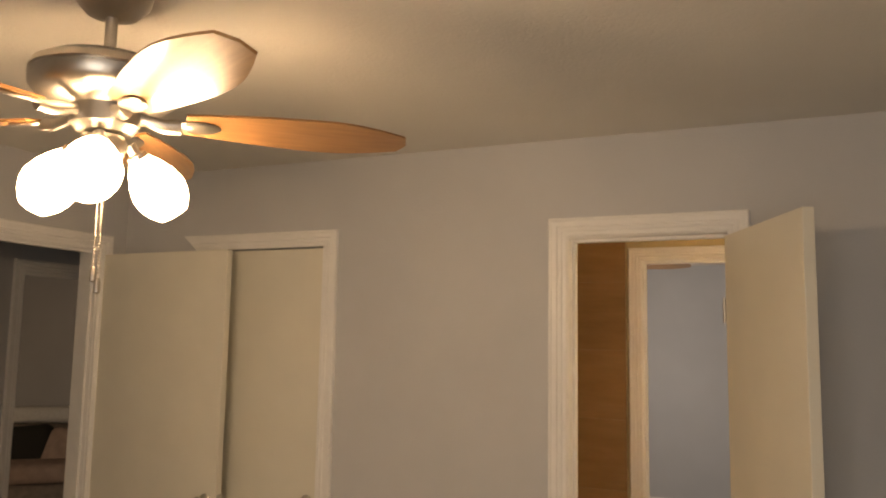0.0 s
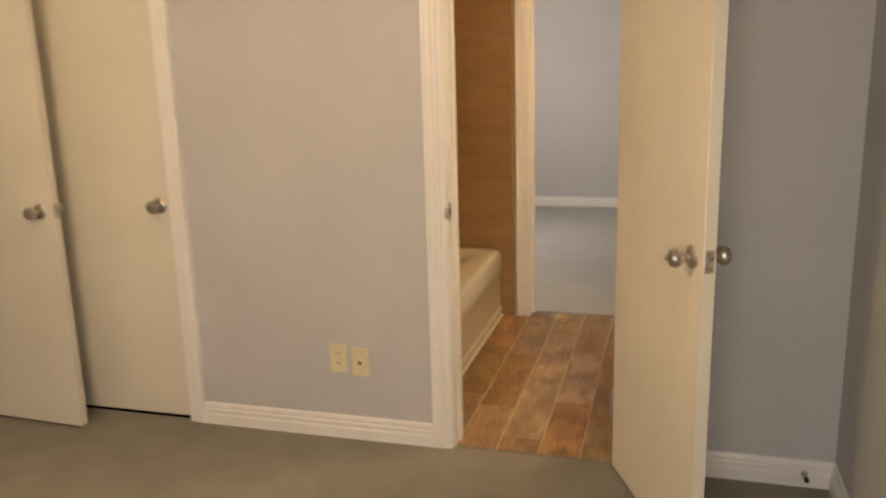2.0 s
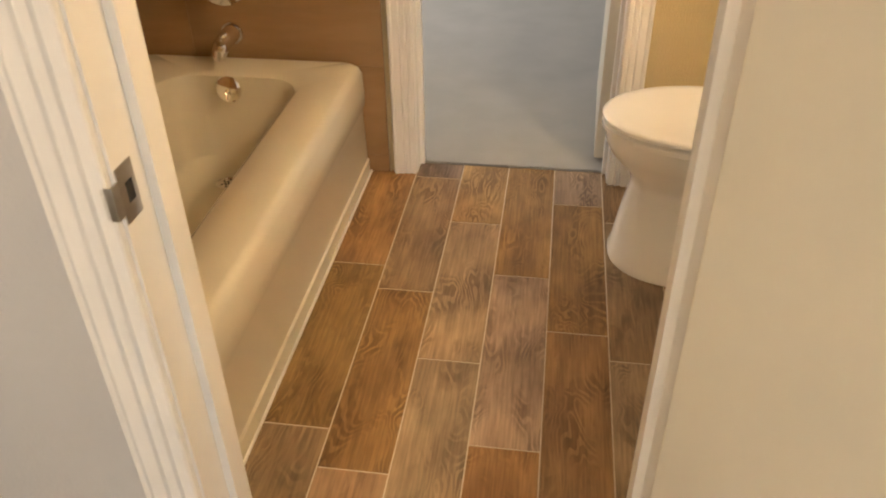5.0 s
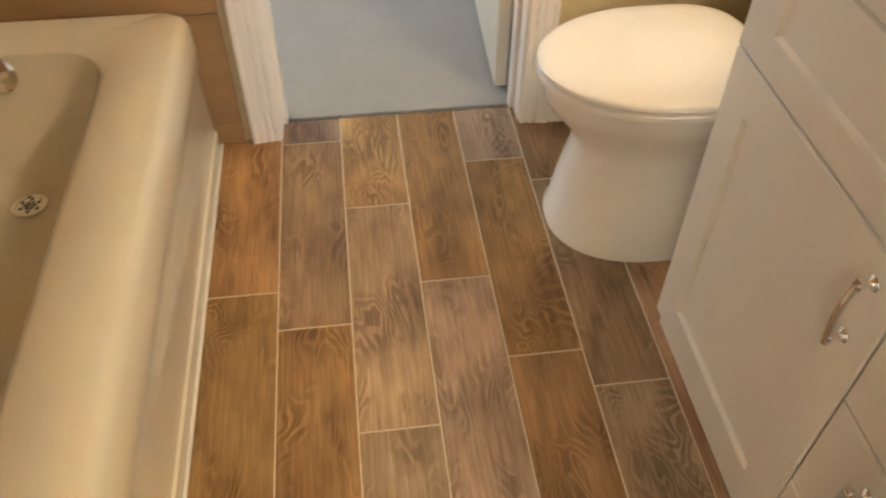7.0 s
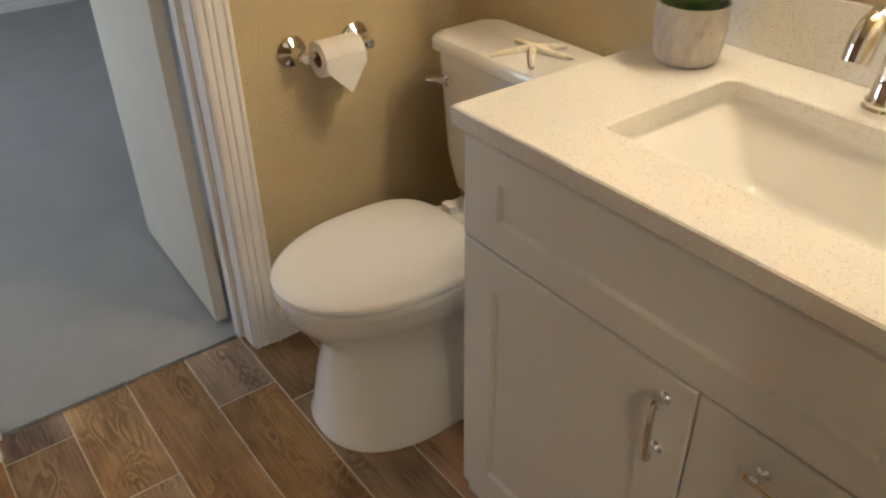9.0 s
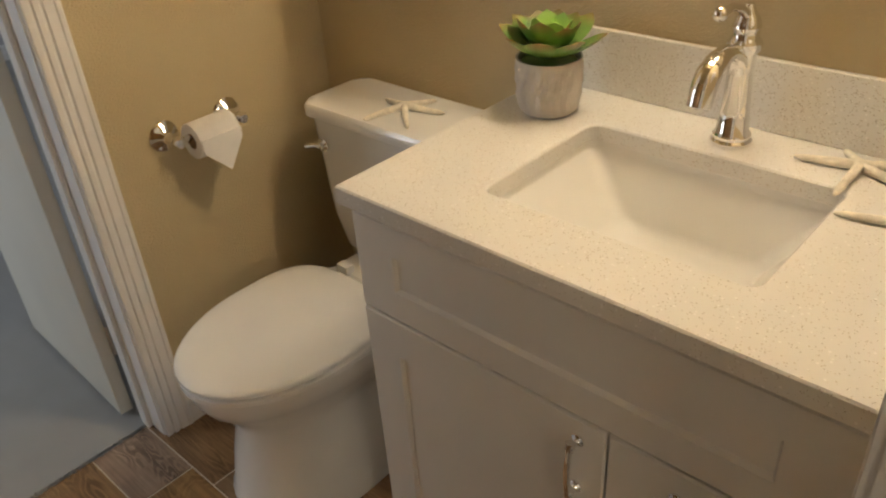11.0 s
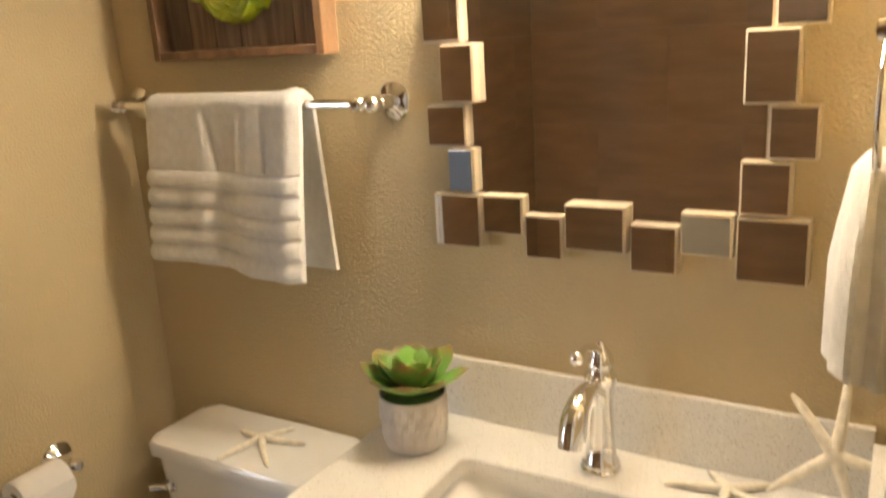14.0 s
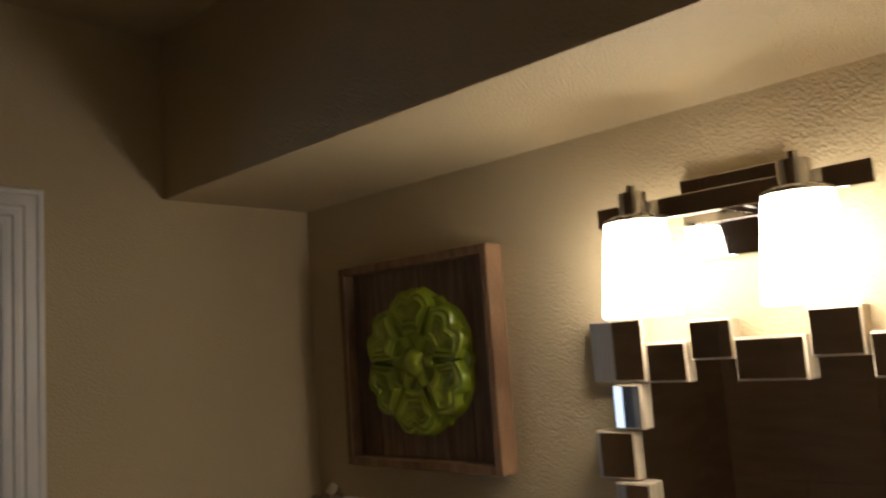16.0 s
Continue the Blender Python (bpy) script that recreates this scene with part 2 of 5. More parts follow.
# far bedroom
wall("far_wall_south", [(-1.5, FAR_L, 1.74, 1.80, 0, CEIL), (FAR_L, FAR_R, 1.74, 1.80, FAR_H, CEIL), (FAR_R, 3.2, 1.74, 1.80, 0, CEIL)], GREY_WALL, "light grey wall of the far bedroom")
wall("far_wall_north", [(-1.5, 3.2, 5.4, 5.5, 0, CEIL)], GREY_WALL, "light blue-grey wall of the far bedroom")
wall("far_wall_west", [(-1.5, -1.4, 1.8, 2.95, 0, CEIL), (-1.5, -1.4, 2.95, 4.25, 0, 0.9), (-1.5, -1.4, 2.95, 4.25, 2.0, CEIL), (-1.5, -1.4, 4.25, 5.4, 0, CEIL)], GREY_WALL, "light grey wall with a window opening")
wall("far_wall_east", [(3.1, 3.2, 1.8, 5.4, 0, CEIL)], GREY_WALL, "light grey side wall of the far bedroom")
tagged(part("far_ceiling", boxes((-1.5, 3.2, 1.74, 5.5, CEIL, CEIL + 0.1)), CEIL_PAINT), "off-white ceiling of the far bedroom", "ceiling", kind="structure")
tagged(part("far_floor", boxes((-1.5, 3.2, 1.752, 5.5, -0.06, 0.0)), FAR_CARPET), "pale grey carpet of the far bedroom", "floor", kind="structure")

# hall and living room seen through the entry doorway
wall("hall_wall", [(-3.5, -3.4, -4.02, 0.26, 0, CEIL), (-3.5, -3.4, 0.26, 0.96, 2.0, CEIL), (-3.5, -3.4, 0.96, 2.6, 0, CEIL)], GREY_WALL, "warm grey hall wall with an opening to the living room")
wall("hall_wall_north", [(-7.6, -2.45, 2.6, 2.7, 0, CEIL)], GREY_WALL, "grey wall of the dark living room")
wall("hall_wall_west", [(-7.7, -7.6, -4.02, 2.7, 0, CEIL)], GREY_WALL, "grey end wall of the dark living room")
# the unseen opening is made up, cut for the added fill lamp
wall("hall_wall_south", [(-7.6, -6.2, -4.02, -3.92, 0, CEIL), (-6.2, -4.6, -4.02, -3.92, 0, 0.8), (-6.2, -4.6, -4.02, -3.92, 2.0, CEIL), (-4.6, -2.45, -4.02, -3.92, 0, CEIL)], GREY_WALL, "grey wall of the dark living room")
wall("hall_wall_east", [(-2.45, -2.39, 0.06, 2.6, 0, CEIL)], GREY_WALL, "grey hall wall")
tagged(part("hall_ceiling", boxes((-7.7, -2.45, -4.02, 2.7, CEIL, CEIL + 0.1)), CEIL_PAINT), "off-white hall ceiling", "ceiling", kind="structure")
tagged(part("hall_floor", boxes((-7.7, -3.62, -4.02, 2.7, -0.06, 0.0)), CARPET), "grey-beige living room carpet", "floor", kind="structure")

# fluted door casing: wide, with three ridges
CASING = [(0, 0), (0.010, 0), (0.0125, 0.003), (0.0125, 0.014), (0.0095, 0.016), (0.0095, 0.019), (0.0150, 0.022), (0.0150, 0.032), (0.0110, 0.035), (0.0110, 0.038), (0.0165, 0.041), (0.0165, 0.060), (0.0200, 0.063), (0.0200, 0.070), (0.016, 0.074), (0, 0.074)]


def casing(name, x0, x1, top, y, sgn, label, left=True, right=True, axis="x"):
    """Casing round an opening in a wall; sgn: the side towards which it stands proud."""
    bm = bmesh.new()
    ax, ot = (Vector((1, 0, 0)), Vector((0, sgn, 0))) if axis == "x" else (Vector((0, 1, 0)), Vector((sgn, 0, 0)))
    base = Vector((0, y, 0)) if axis == "x" else Vector((y, 0, 0))
    for on, x, way in ((left, x0, -1), (right, x1, 1)):
        if not on:
            continue
        lo = [base + ax * (x + way * h) + ot * d for d, h in CASING]
        hi = [base + ax * (x + way * h) + ot * d + Vector((0, 0, top + h)) for d, h in CASING]
        loft([lo, hi], bm)
    a, b = [base + ax * (x0 - h) + ot * d + Vector((0, 0, top + h)) for d, h in CASING], [base + ax * (x1 + h) + ot * d + Vector((0, 0, top + h)) for d, h in CASING]
    loft([a, b], bm)
    return tagged(part(name, bm, TRIM_PAINT), label, "door casing", kind="structure")


def jamb(name, x0, x1, y0, y1, top, axis="x"):
    """Lining of an opening with its door stop."""
    c = (y0 + y1) / 2
    t = 0.012
    rows = [(x0, x0 + t, y0, y1, 0, top), (x1 - t, x1, y0, y1, 0, top), (x0 + t, x1 - t, y0, y1, top - t, top),
            (x0 + t, x0 + 2 * t, c, c + 0.035, 0, top - t), (x1 - 2 * t, x1 - t, c, c + 0.035, 0, top - t), (x0 + 2 * t, x1 - 2 * t, c, c + 0.035, top - 2 * t, top - t)]
    if axis == "y":
        rows = [(r[2], r[3], r[0], r[1], r[4], r[5]) for r in rows]
    return tagged(part(name, boxes(*rows), TRIM_PAINT), "white painted door lining with stop", "door frame", kind="structure")


casing("trim_1", DOOR_L + 0.008, DOOR_R - 0.008, DOOR_H - 0.008, 0.0, -1, "white fluted casing round the bathroom doorway")
casing("trim_2", DOOR_L + 0.008, DOOR_R - 0.008, DOOR_H - 0.008, B_S, 1, "white fluted casing on the bathroom side")
casing("trim_3", FAR_L + 0.008, FAR_R - 0.008, FAR_H - 0.008, B_N, -1, "white fluted casing round the far doorway")
casing("trim_4", FAR_L + 0.008, FAR_R - 0.008, FAR_H - 0.008, 1.80, 1, "white casing on the far bedroom side")
casing("trim_5", CL_L, CL_R, 2.04, 0.0, -1, "white fluted casing round the closet door", left=False)
casing("trim_6", EN0 + 0.008, EN1 - 0.008, 2.042, -2.33, 1, "white casing round the entry doorway", axis="y")
casing("trim_7", 0.268, 0.952, 1.992, -3.4, 1, "white casing round the living room opening", axis="y")
jamb("door_frame_1", DOOR_L, DOOR_R, 0.0, B_S, DOOR_H)
jamb("door_frame_2", FAR_L, FAR_R, B_N, 1.80, FAR_H)
jamb("door_frame_3", EN0, EN1, -2.45, -2.33, 2.05, axis="y")
jamb("door_frame_4", 0.26, 0.96, -3.5, -3.4, 2.0, axis="y")

BASE = [(0, 0), (0.016, 0), (0.016, 0.040), (0.009, 0.046), (0.009, 0.051), (0.015, 0.055), (0.015, 0.063), (0.008, 0.068), (0.011, 0.078), (0.007, 0.088), (0, 0.092)]


def baseboard(name, a, b, out):
    bm = extrude_profile(BASE, (*a, 0), (*b, 0), (*out, 0), (0, 0, 1))
    return tagged(part(name, bm, TRIM_PAINT), "white moulded baseboard", "baseboard", kind="structure")


baseboard("baseboard", (CL_R + 0.074, 0), (DOOR_L - 0.066, 0), (0, -1))
baseboard("baseboard", (DOOR_R + 0.066, 0), (1.31, 0), (0, -1))
baseboard("baseboard", (1.31, -3.9), (1.31, -0.016), (-1, 0))
baseboard("baseboard", (-2.33, -3.9), (-2.33, EN0 - 0.066), (1, 0))
baseboard("baseboard", (-1.4, 5.4), (3.1, 5.4), (0, -1))
baseboard("baseboard", (3.1, 1.8), (3.1, 5.384), (-1, 0))
baseboard("baseboard", (FAR_R + 0.066, B_N), (B_E, B_N), (0, -1))


# ---- bedroom things ----
def knob(parent, m, label="satin nickel round door knob"):
    """Rose, neck and ball; z of m points away from the door's face."""
    ob = part("knob", lathe([(r * 0.90, h * 0.90) for r, h in ((0, 0), (0.034, 0), (0.034, 0.004), (0.028, 0.010), (0.012, 0.013), (0.011, 0.030), (0.020, 0.036), (0.0275, 0.048), (0.0285, 0.058), (0.024, 0.068), (0.010, 0.073), (0, 0.0735))], 28), NICKEL, parent, label, True)
    ob.matrix_local = m
    return ob


def door_leaf(name, hinge, angle, width, label, lock=False, back=True, thick=0.035, height=2.02):
    """A flush door; its leaf runs along +x from the hinge in its own space, and its face looks to -y."""
    d = thing(name, label, "door", pose(*hinge, 0, 0, angle))
    bm = bmesh.new()
    box(bm, 0, width, 0, thick, 0.012, height, 0.002)
    part("leaf", bm, DOOR_PAINT, d)
    k = knob(d, pose(width - 0.06, 0, 0.905, 90, 0, 0))
    if lock:
        b = part("lock_button", lathe([(0, 0), (0.005, 0), (0.005, 0.012), (0, 0.013)], 12), NICKEL, k, "small nickel lock button", True)
        b.matrix_local = pose(0, 0, 0.065)
    if back:
        knob(d, pose(width - 0.06, thick, 0.905, -90, 0, 0))
    bm = bmesh.new()
    box(bm, width - 0.0006, width + 0.0018, thick / 2 - 0.012, thick / 2 + 0.012, 0.905 - 0.029, 0.905 + 0.029, 0.001)
    lp = part("latch_plate", bm, NICKEL, d, "worn nickel latch plate")
    part("latch_bolt", boxes((width + 0.0018, width + 0.010, thick / 2 - 0.007, thick / 2 + 0.007, 0.897, 0.913)), NICKEL, lp)
    for z in (0.25, 1.75):
        part("hinge", lathe([(0, -0.045), (0.006, -0.045), (0.006, 0.045), (0, 0.045)], 10, pose(-0.004, -0.004, z)), NICKEL, d, smooth=True)
    return d


door_leaf("bathroom_door", (0.585, -0.024, 0), -66.8, 0.637, "open cream flush door with nickel knobs, hinged at the bathroom doorway", lock=True)
door_leaf("entry_door", (-2.322, -0.146, 0), -2.4, 0.788, "cream flush entry door standing open in front of the closet")
cd = thing("closet_door", "closed cream flush closet door with a nickel knob", "door", pose(CL_L, 0.012, 0))
bm = bmesh.new()
box(bm, 0.003, CL_R - CL_L - 0.003, 0, 0.035, 0.012, 2.035, 0.002)
part("leaf", bm, DOOR_PAINT, cd)
knob(cd, pose(CL_R - CL_L - 0.055, 0, 0.905, 90, 0, 0))
# added near-black sheet; its colour stands for the shade behind the door
tagged(part("closet_shade_panel", boxes((CL_L, CL_R, 0.0601, 0.08, 0, 2.1)), DARK), "near-black panel standing for the shade inside the closet", "closet", kind="structure")
fd = door_leaf("far_door", (0.632, 1.83, 0), 88.0, 0.60, "white flush door standing open in the far bedroom", back=False)

st = thing("strike_plate", "nickel strike plate let into the door lining", "strike plate", pose(DOOR_L + 0.012, 0.022, 0.905))
bm = bmesh.new()
box(bm, 0.0, 0.0018, -0.020, 0.014, -0.033, 0.033, 0.0008)
box(bm, -0.012, 0.0018, -0.0345, -0.0330, -0.020, 0.020, 0.0006)
box(bm, 0.0, 0.0018, -0.0330, -0.0200, -0.020, 0.020)
part("plate", bm, NICKEL, st, smooth=True)
part("slot", boxes((0.0016, 0.0022, -0.008, 0.006, -0.012, 0.012)), DARK, st, "dark latch hole")


def wall_plate(name, x, z, w, h, label):
    p = thing(name, label, "wall outlet", pose(x, 0, z))
    bm = bmesh.new()
    box(bm, -w / 2, w / 2, -0.006, 0, -h / 2, h / 2, 0.003)
    part("plate", bm, IVORY, p)
    return p


op = wall_plate("power_outlet", -0.455, 0.326, 0.07, 0.115, "ivory duplex power outlet on the grey wall")
for dz in (-0.02, 0.02):
    s = part("socket", lathe([(0, 0), (0.016, 0), (0.017, 0.002), (0, 0.002)], 20, pose(0, -0.0062, dz, 90, 0, 0)), IVORY, op, smooth=True)
    for dx in (-0.006, 0.006):
        part("slot", boxes((dx - 0.0015, dx + 0.0015, -0.0095, -0.0084, dz - 0.002, dz + 0.009)), DARK, s)
part("screw", lathe([(0, 0), (0.003, 0), (0, 0.0015)], 10, pose(0, -0.006, 0, 90, 0, 0)), NICKEL, op)
pp = wall_plate("phone_jack", -0.364, 0.318, 0.07, 0.115, "ivory phone jack plate on the grey wall")
js = part("jack", boxes((-0.011, 0.011, -0.013, -0.006, -0.014, 0.014)), IVORY, pp)
part("opening", boxes((-0.006, 0.006, -0.0136, -0.0131, -0.008, 0.005)), DARK, js)
for dz in (-0.042, 0.042):
    part("screw", lathe([(0, 0), (0.004, 0), (0, 0.002)], 10, pose(0, -0.006, dz, 90, 0, 0)), NICKEL, pp)
ds = thing("door_stop", "small nickel door stop with a black rubber tip on the baseboard", "door stop", pose(1.215, -0.016, 0.05))
part("rod", lathe([(0, 0), (0.011, 0), (0.011, 0.004), (0.005, 0.008), (0.005, 0.04), (0, 0.04)], 14, pose(0, 0, 0, 90, 0, 0)), NICKEL, ds, smooth=True)
part("rubber_tip", lathe([(0, 0.04), (0.008, 0.04), (0.008, 0.052), (0, 0.054)], 14, pose(0, 0, 0, 90, 0, 0)), DARK, ds, "black rubber tip", True)

# ceiling fan with light kit
FAN = (-0.632, -1.748)
fan = thing("ceiling_fan", "brushed nickel ceiling fan with five oak blades and lit glass shades", "ceiling fan", pose(*FAN, CEIL, 0, 0, 0))
part("canopy", lathe([(0, 0), (0.092, 0), (0.092, -0.016), (0.084, -0.050), (0.058, -0.078), (0.018, -0.087), (0, -0.087)], 36), NICKEL, fan, smooth=True)
part("downrod", lathe([(0, -0.07), (0.0135, -0.07), (0.0135, -0.176), (0.021, -0.178), (0.021, -0.198), (0, -0.198)], 20), NICKEL, fan, smooth=True)
part("motor", lathe([(0, -0.194), (0.070, -0.195), (0.138, -0.202), (0.162, -0.216), (0.167, -0.232), (0.163, -0.236), (0.167, -0.240), (0.165, -0.264), (0.148, -0.284), (0.105, -0.296), (0.080, -0.300), (0.076, -0.303), (0.076, -0.345), (0.060, -0.362), (0, -0.368)], 48), NICKEL, fan, smooth=True)
for k in range(20):
    slot = part("vent_slot", boxes((0.112, 0.158, -0.004, 0.004, -0.002, 0.002)), DARK, fan)
    slot.matrix_local = pose(0, 0, 0, 0, 0, 18 * k) @ pose(0, 0, -0.2855, 0, -26, 0)
bmb = bmesh.new()
out = []
for i in range(15):
    u = i / 14
    x = 0.175 + 0.548 * u
    w = 0.046 + 0.036 * math.sin(math.pi / 2 * min(1, u / 0.66)) if u < 0.66 else 0.082 - 0.044 * ((u - 0.66) / 0.34) ** 1.6
    out.append((x, w))
ring = [(x, w) for x, w in out] + [(0.737, 0.0)] + [(x, -w) for x, w in reversed(out)]
loft([[(x, y, -0.003) for x, y in ring], [(x, y, 0.003) for x, y in ring]], bmb)
blade_mesh = None
for k in range(5):
    a = 47 + 72 * k - (3 if k == 4 else 0)
    turn = pose(0, 0, -0.322, 0, (-1.6, 0, 0, 0, 2.8)[k], a) @ pose(0, 0, 0, -13, 0, 0)
    if blade_mesh is None:
        b = part("blade", bmb, BLADE_WOOD, fan)
        blade_mesh = b.data
        iron = bmesh.new()
        tube([(0.055, 0, 0.006), (0.09, 0.0, -0.002), (0.13, 0.0, -0.012), (0.165, 0, -0.010)], [0.012, 0.010, 0.012, 0.013], 12, iron, 1.5)
        lathe([(0, -0.008), (0.030, -0.008), (0.034, -0.004), (0.030, 0), (0, 0)], 24, pose(0.205, 0, -0.0035), iron, 1.6, 0.8)
        arm = part("blade_iron", iron, NICKEL, fan, "polished blade bracket", True)
        iron_mesh = arm.data
    else:
        b, arm = new("blade", blade_mesh), new("blade_iron", iron_mesh)
        b.parent = arm.parent = fan
        tagged(arm, "polished blade bracket")
    b.matrix_local, arm.matrix_local = turn, turn
part("light_kit", lathe([(0, -0.368), (0.045, -0.368), (0.052, -0.383), (0.045, -0.413), (0.020, -0.423), (0.012, -0.433), (0, -0.435)], 32), NICKEL, fan, smooth=True)
SHADE = [(r * 0.97, h * 1.03) for r, h in ((0.020, 0), (0.026, 0.004), (0.042, 0.025), (0.058, 0.055), (0.066, 0.085), (0.064, 0.105), (0.054, 0.130), (0.036, 0.152), (0.033, 0.150), (0.060, 0.100), (0.062, 0.085), (0.054, 0.055), (0.038, 0.028), (0.018, 0.006))]
shade_mesh = None
for k in range(3):
    a = -51 + 120 * k
    m = pose(0, 0, -0.388, 0, 0, a) @ pose(0.082, 0, -0.016, 0, 141, 0)
    if shade_mesh is None:
        s = part("shade", lathe(SHADE + [(0, 0.0065)], 36), BULB_FAN, fan, "glowing frosted glass shade", True)
        shade_mesh = s.data
        n = part("socket_arm", lathe([(0, -0.035), (0.014, -0.035), (0.014, -0.012), (0.024, -0.008), (0.025, 0.006), (0, 0.006)], 20), NICKEL, fan, smooth=True)
        neck_mesh = n.data
    else:
        s, n = new("shade", shade_mesh), new("socket_arm", neck_mesh)
        s.parent = n.parent = fan
        tagged(s, "glowing frosted glass shade")
    s.matrix_local, n.matrix_local = m, m
for dx, ln in ((0.028, 0.245), (0.042, 0.27)):
    chain = bmesh.new()
    for i in range(int(ln / 0.007)):
        bmesh.ops.create_icosphere(chain, subdivisions=1, radius=0.0028, matrix=Matrix.Translation((dx, -0.03, -0.425 - 0.007 * i)))
    c = part("pull_chain", chain, NICKEL, fan)
    part("pull_fob", lathe([(0, 0), (0.004, 0), (0.007, -0.012), (0.007, -0.032), (0, -0.036)], 14, pose(dx, -0.03, -0.425 - ln)), NICKEL, c, smooth=True)


# ---- bathroom: tub, vanity, toilet ----
TX0, TX1, TY0, TY1, RIM = -0.902, -0.158, 0.136, 1.668, 0.392
tub = thing("bathtub", "cream enamel alcove bathtub with a ribbed apron", "bathtub", pose(0, 0, 0))
tcx, tcy, thx, thy = (TX0 + TX1) / 2, (TY0 + TY1) / 2, (TX1 - TX0) / 2, (TY1 - TY0) / 2
icx = tcx - 0.005
rings = [rounded_rect(tcx, tcy, thx, thy, 0.012, 0.0), rounded_rect(tcx, tcy, thx, thy, 0.012, 0.05), rounded_rect(tcx, tcy, thx - 0.006, thy, 0.012, 0.055),
         rounded_rect(tcx, tcy, thx - 0.010, thy, 0.012, 0.235), rounded_rect(tcx, tcy, thx - 0.002, thy, 0.012, 0.255),
         rounded_rect(tcx, tcy, thx, thy, 0.014, 0.30), rounded_rect(tcx, tcy, thx - 0.002, thy, 0.018, RIM - 0.030), rounded_rect(tcx, tcy, thx - 0.010, thy - 0.003, 0.025, RIM - 0.010),
         rounded_rect(tcx, tcy, thx - 0.024, thy - 0.010, 0.035, RIM), rounded_rect(icx, tcy - 0.01, thx - 0.135, thy - 0.105, 0.11, RIM),
         rounded_rect(icx, tcy - 0.01, thx - 0.152, thy - 0.120, 0.11, RIM - 0.012), rounded_rect(icx, tcy, thx - 0.165, thy - 0.135, 0.12, RIM - 0.06),
         rounded_rect(icx, tcy + 0.03, thx - 0.20, thy - 0.20, 0.13, 0.13), rounded_rect(icx, tcy + 0.04, thx - 0.245, thy - 0.26, 0.13, 0.085), rounded_rect(icx, tcy + 0.04, thx - 0.29, thy - 0.32, 0.06, 0.080)]
part("basin", loft(rings), TUB_ENAMEL, tub, smooth=True)
part("caulk_line", boxes((TX1 + 0.0002, TX1 + 0.006, TY0, TY1, 0.0, 0.006)), TRIM_PAINT, tub, "white caulk bead")
dr = part("drain", lathe([(0, 0), (0.036, 0), (0.038, 0.003), (0.030, 0.004), (0.028, 0.001), (0, 0.001)], 28, pose(-0.549, 1.388, 0.0855)), CHROME, tub, "chrome drain", True)
for k in range(13):
    a, q = (k - 1) * 2 * math.pi / 6 + (0.5 if k > 6 else 0), 0 if k == 0 else 0.0105 if k < 7 else 0.0205
    part("drain_hole", lathe([(0, 0), (0.0047, 0), (0, 0.0006)], 10, pose(-0.549 + q * math.cos(a), 1.388 + q * math.sin(a), 0.0868)), DARK, dr)
ov = part("overflow_plate", lathe([(0, 0), (0.041, 0), (0.041, 0.005), (0.032, 0.011), (0, 0.012)], 28, pose(-0.553, 1.521, 0.345, 80, 0, 0)), CHROME, tub, "round chrome overflow plate", True)
part("trip_lever", tube([(-0.553, 1.515, 0.346), (-0.553, 1.494, 0.343), (-0.549, 1.486, 0.323)], [0.005, 0.005, 0.004], 10), CHROME, ov, smooth=True)
sp = thing("tub_spout", "chrome bathtub spout on the tiled wall", "tub spout", pose(-0.575, B_N - 0.008, 0.47))
part("spout", tube([(0, 0, 0), (0, -0.05, 0), (0, -0.10, -0.004), (0, -0.128, -0.022), (0, -0.132, -0.04)], [0.030, 0.028, 0.027, 0.024, 0.018], 18), CHROME, sp, smooth=True)
part("flange", lathe([(0, 0), (0.036, 0), (0.034, 0.008), (0, 0.01)], 24, pose(0, 0, 0, 90, 0, 0)), CHROME, sp, smooth=True)
va = thing("shower_valve", "chrome shower valve with a round plate and knob", "shower valve", pose(-0.585, B_N - 0.008, 0.64))
part("escutcheon", lathe([(0, 0), (0.085, 0), (0.083, 0.008), (0.05, 0.016), (0.03, 0.03), (0, 0.03)], 36, pose(0, 0, 0, 90, 0, 0)), CHROME, va, smooth=True)
part("handle", lathe([(0, 0.03), (0.022, 0.03), (0.036, 0.05), (0.034, 0.072), (0.02, 0.082), (0, 0.084)], 24, pose(0, 0, 0, 90, 0, 0)), CHROME, va, smooth=True)

# vanity cabinet
VX, VY0, VY1 = 0.798, 0.145, 0.955
van = thing("vanity_cabinet", "white shaker vanity cabinet with one door and drawers", "vanity", pose(0, 0, 0))
part("body", boxes((VX + 0.022, B_E - 0.001, VY0, VY0 + 0.018, 0, 0.874), (VX + 0.022, B_E - 0.001, VY1 - 0.018, VY1, 0, 0.874), (VX + 0.004, VX + 0.022, VY0, VY1, 0, 0.874), (B_E - 0.014, B_E - 0.002, VY0 + 0.018, VY1 - 0.018, 0, 0.70)), CABINET, van)


def shaker(name, y0, y1, z0, z1, stile, rail, parent):
    """A recessed-panel front that stands 20 mm proud of the cabinet."""
    x1, x0, xm = VX + 0.0035, VX - 0.016, VX - 0.010
    bm = bmesh.new()
    def ring(x, d, e):
        return [(x, y0 + d, z0 + e), (x, y1 - d, z0 + e), (x, y1 - d, z1 - e), (x, y0 + d, z1 - e)]
    loft([ring(x1, 0, 0), ring(x0 + 0.003, 0, 0), ring(x0, 0.003, 0.003), ring(x0, stile - 0.003, rail - 0.003), ring(xm + 0.002, stile + 0.002, rail + 0.002)], bm)
    return part(name, bm, CABINET, parent)


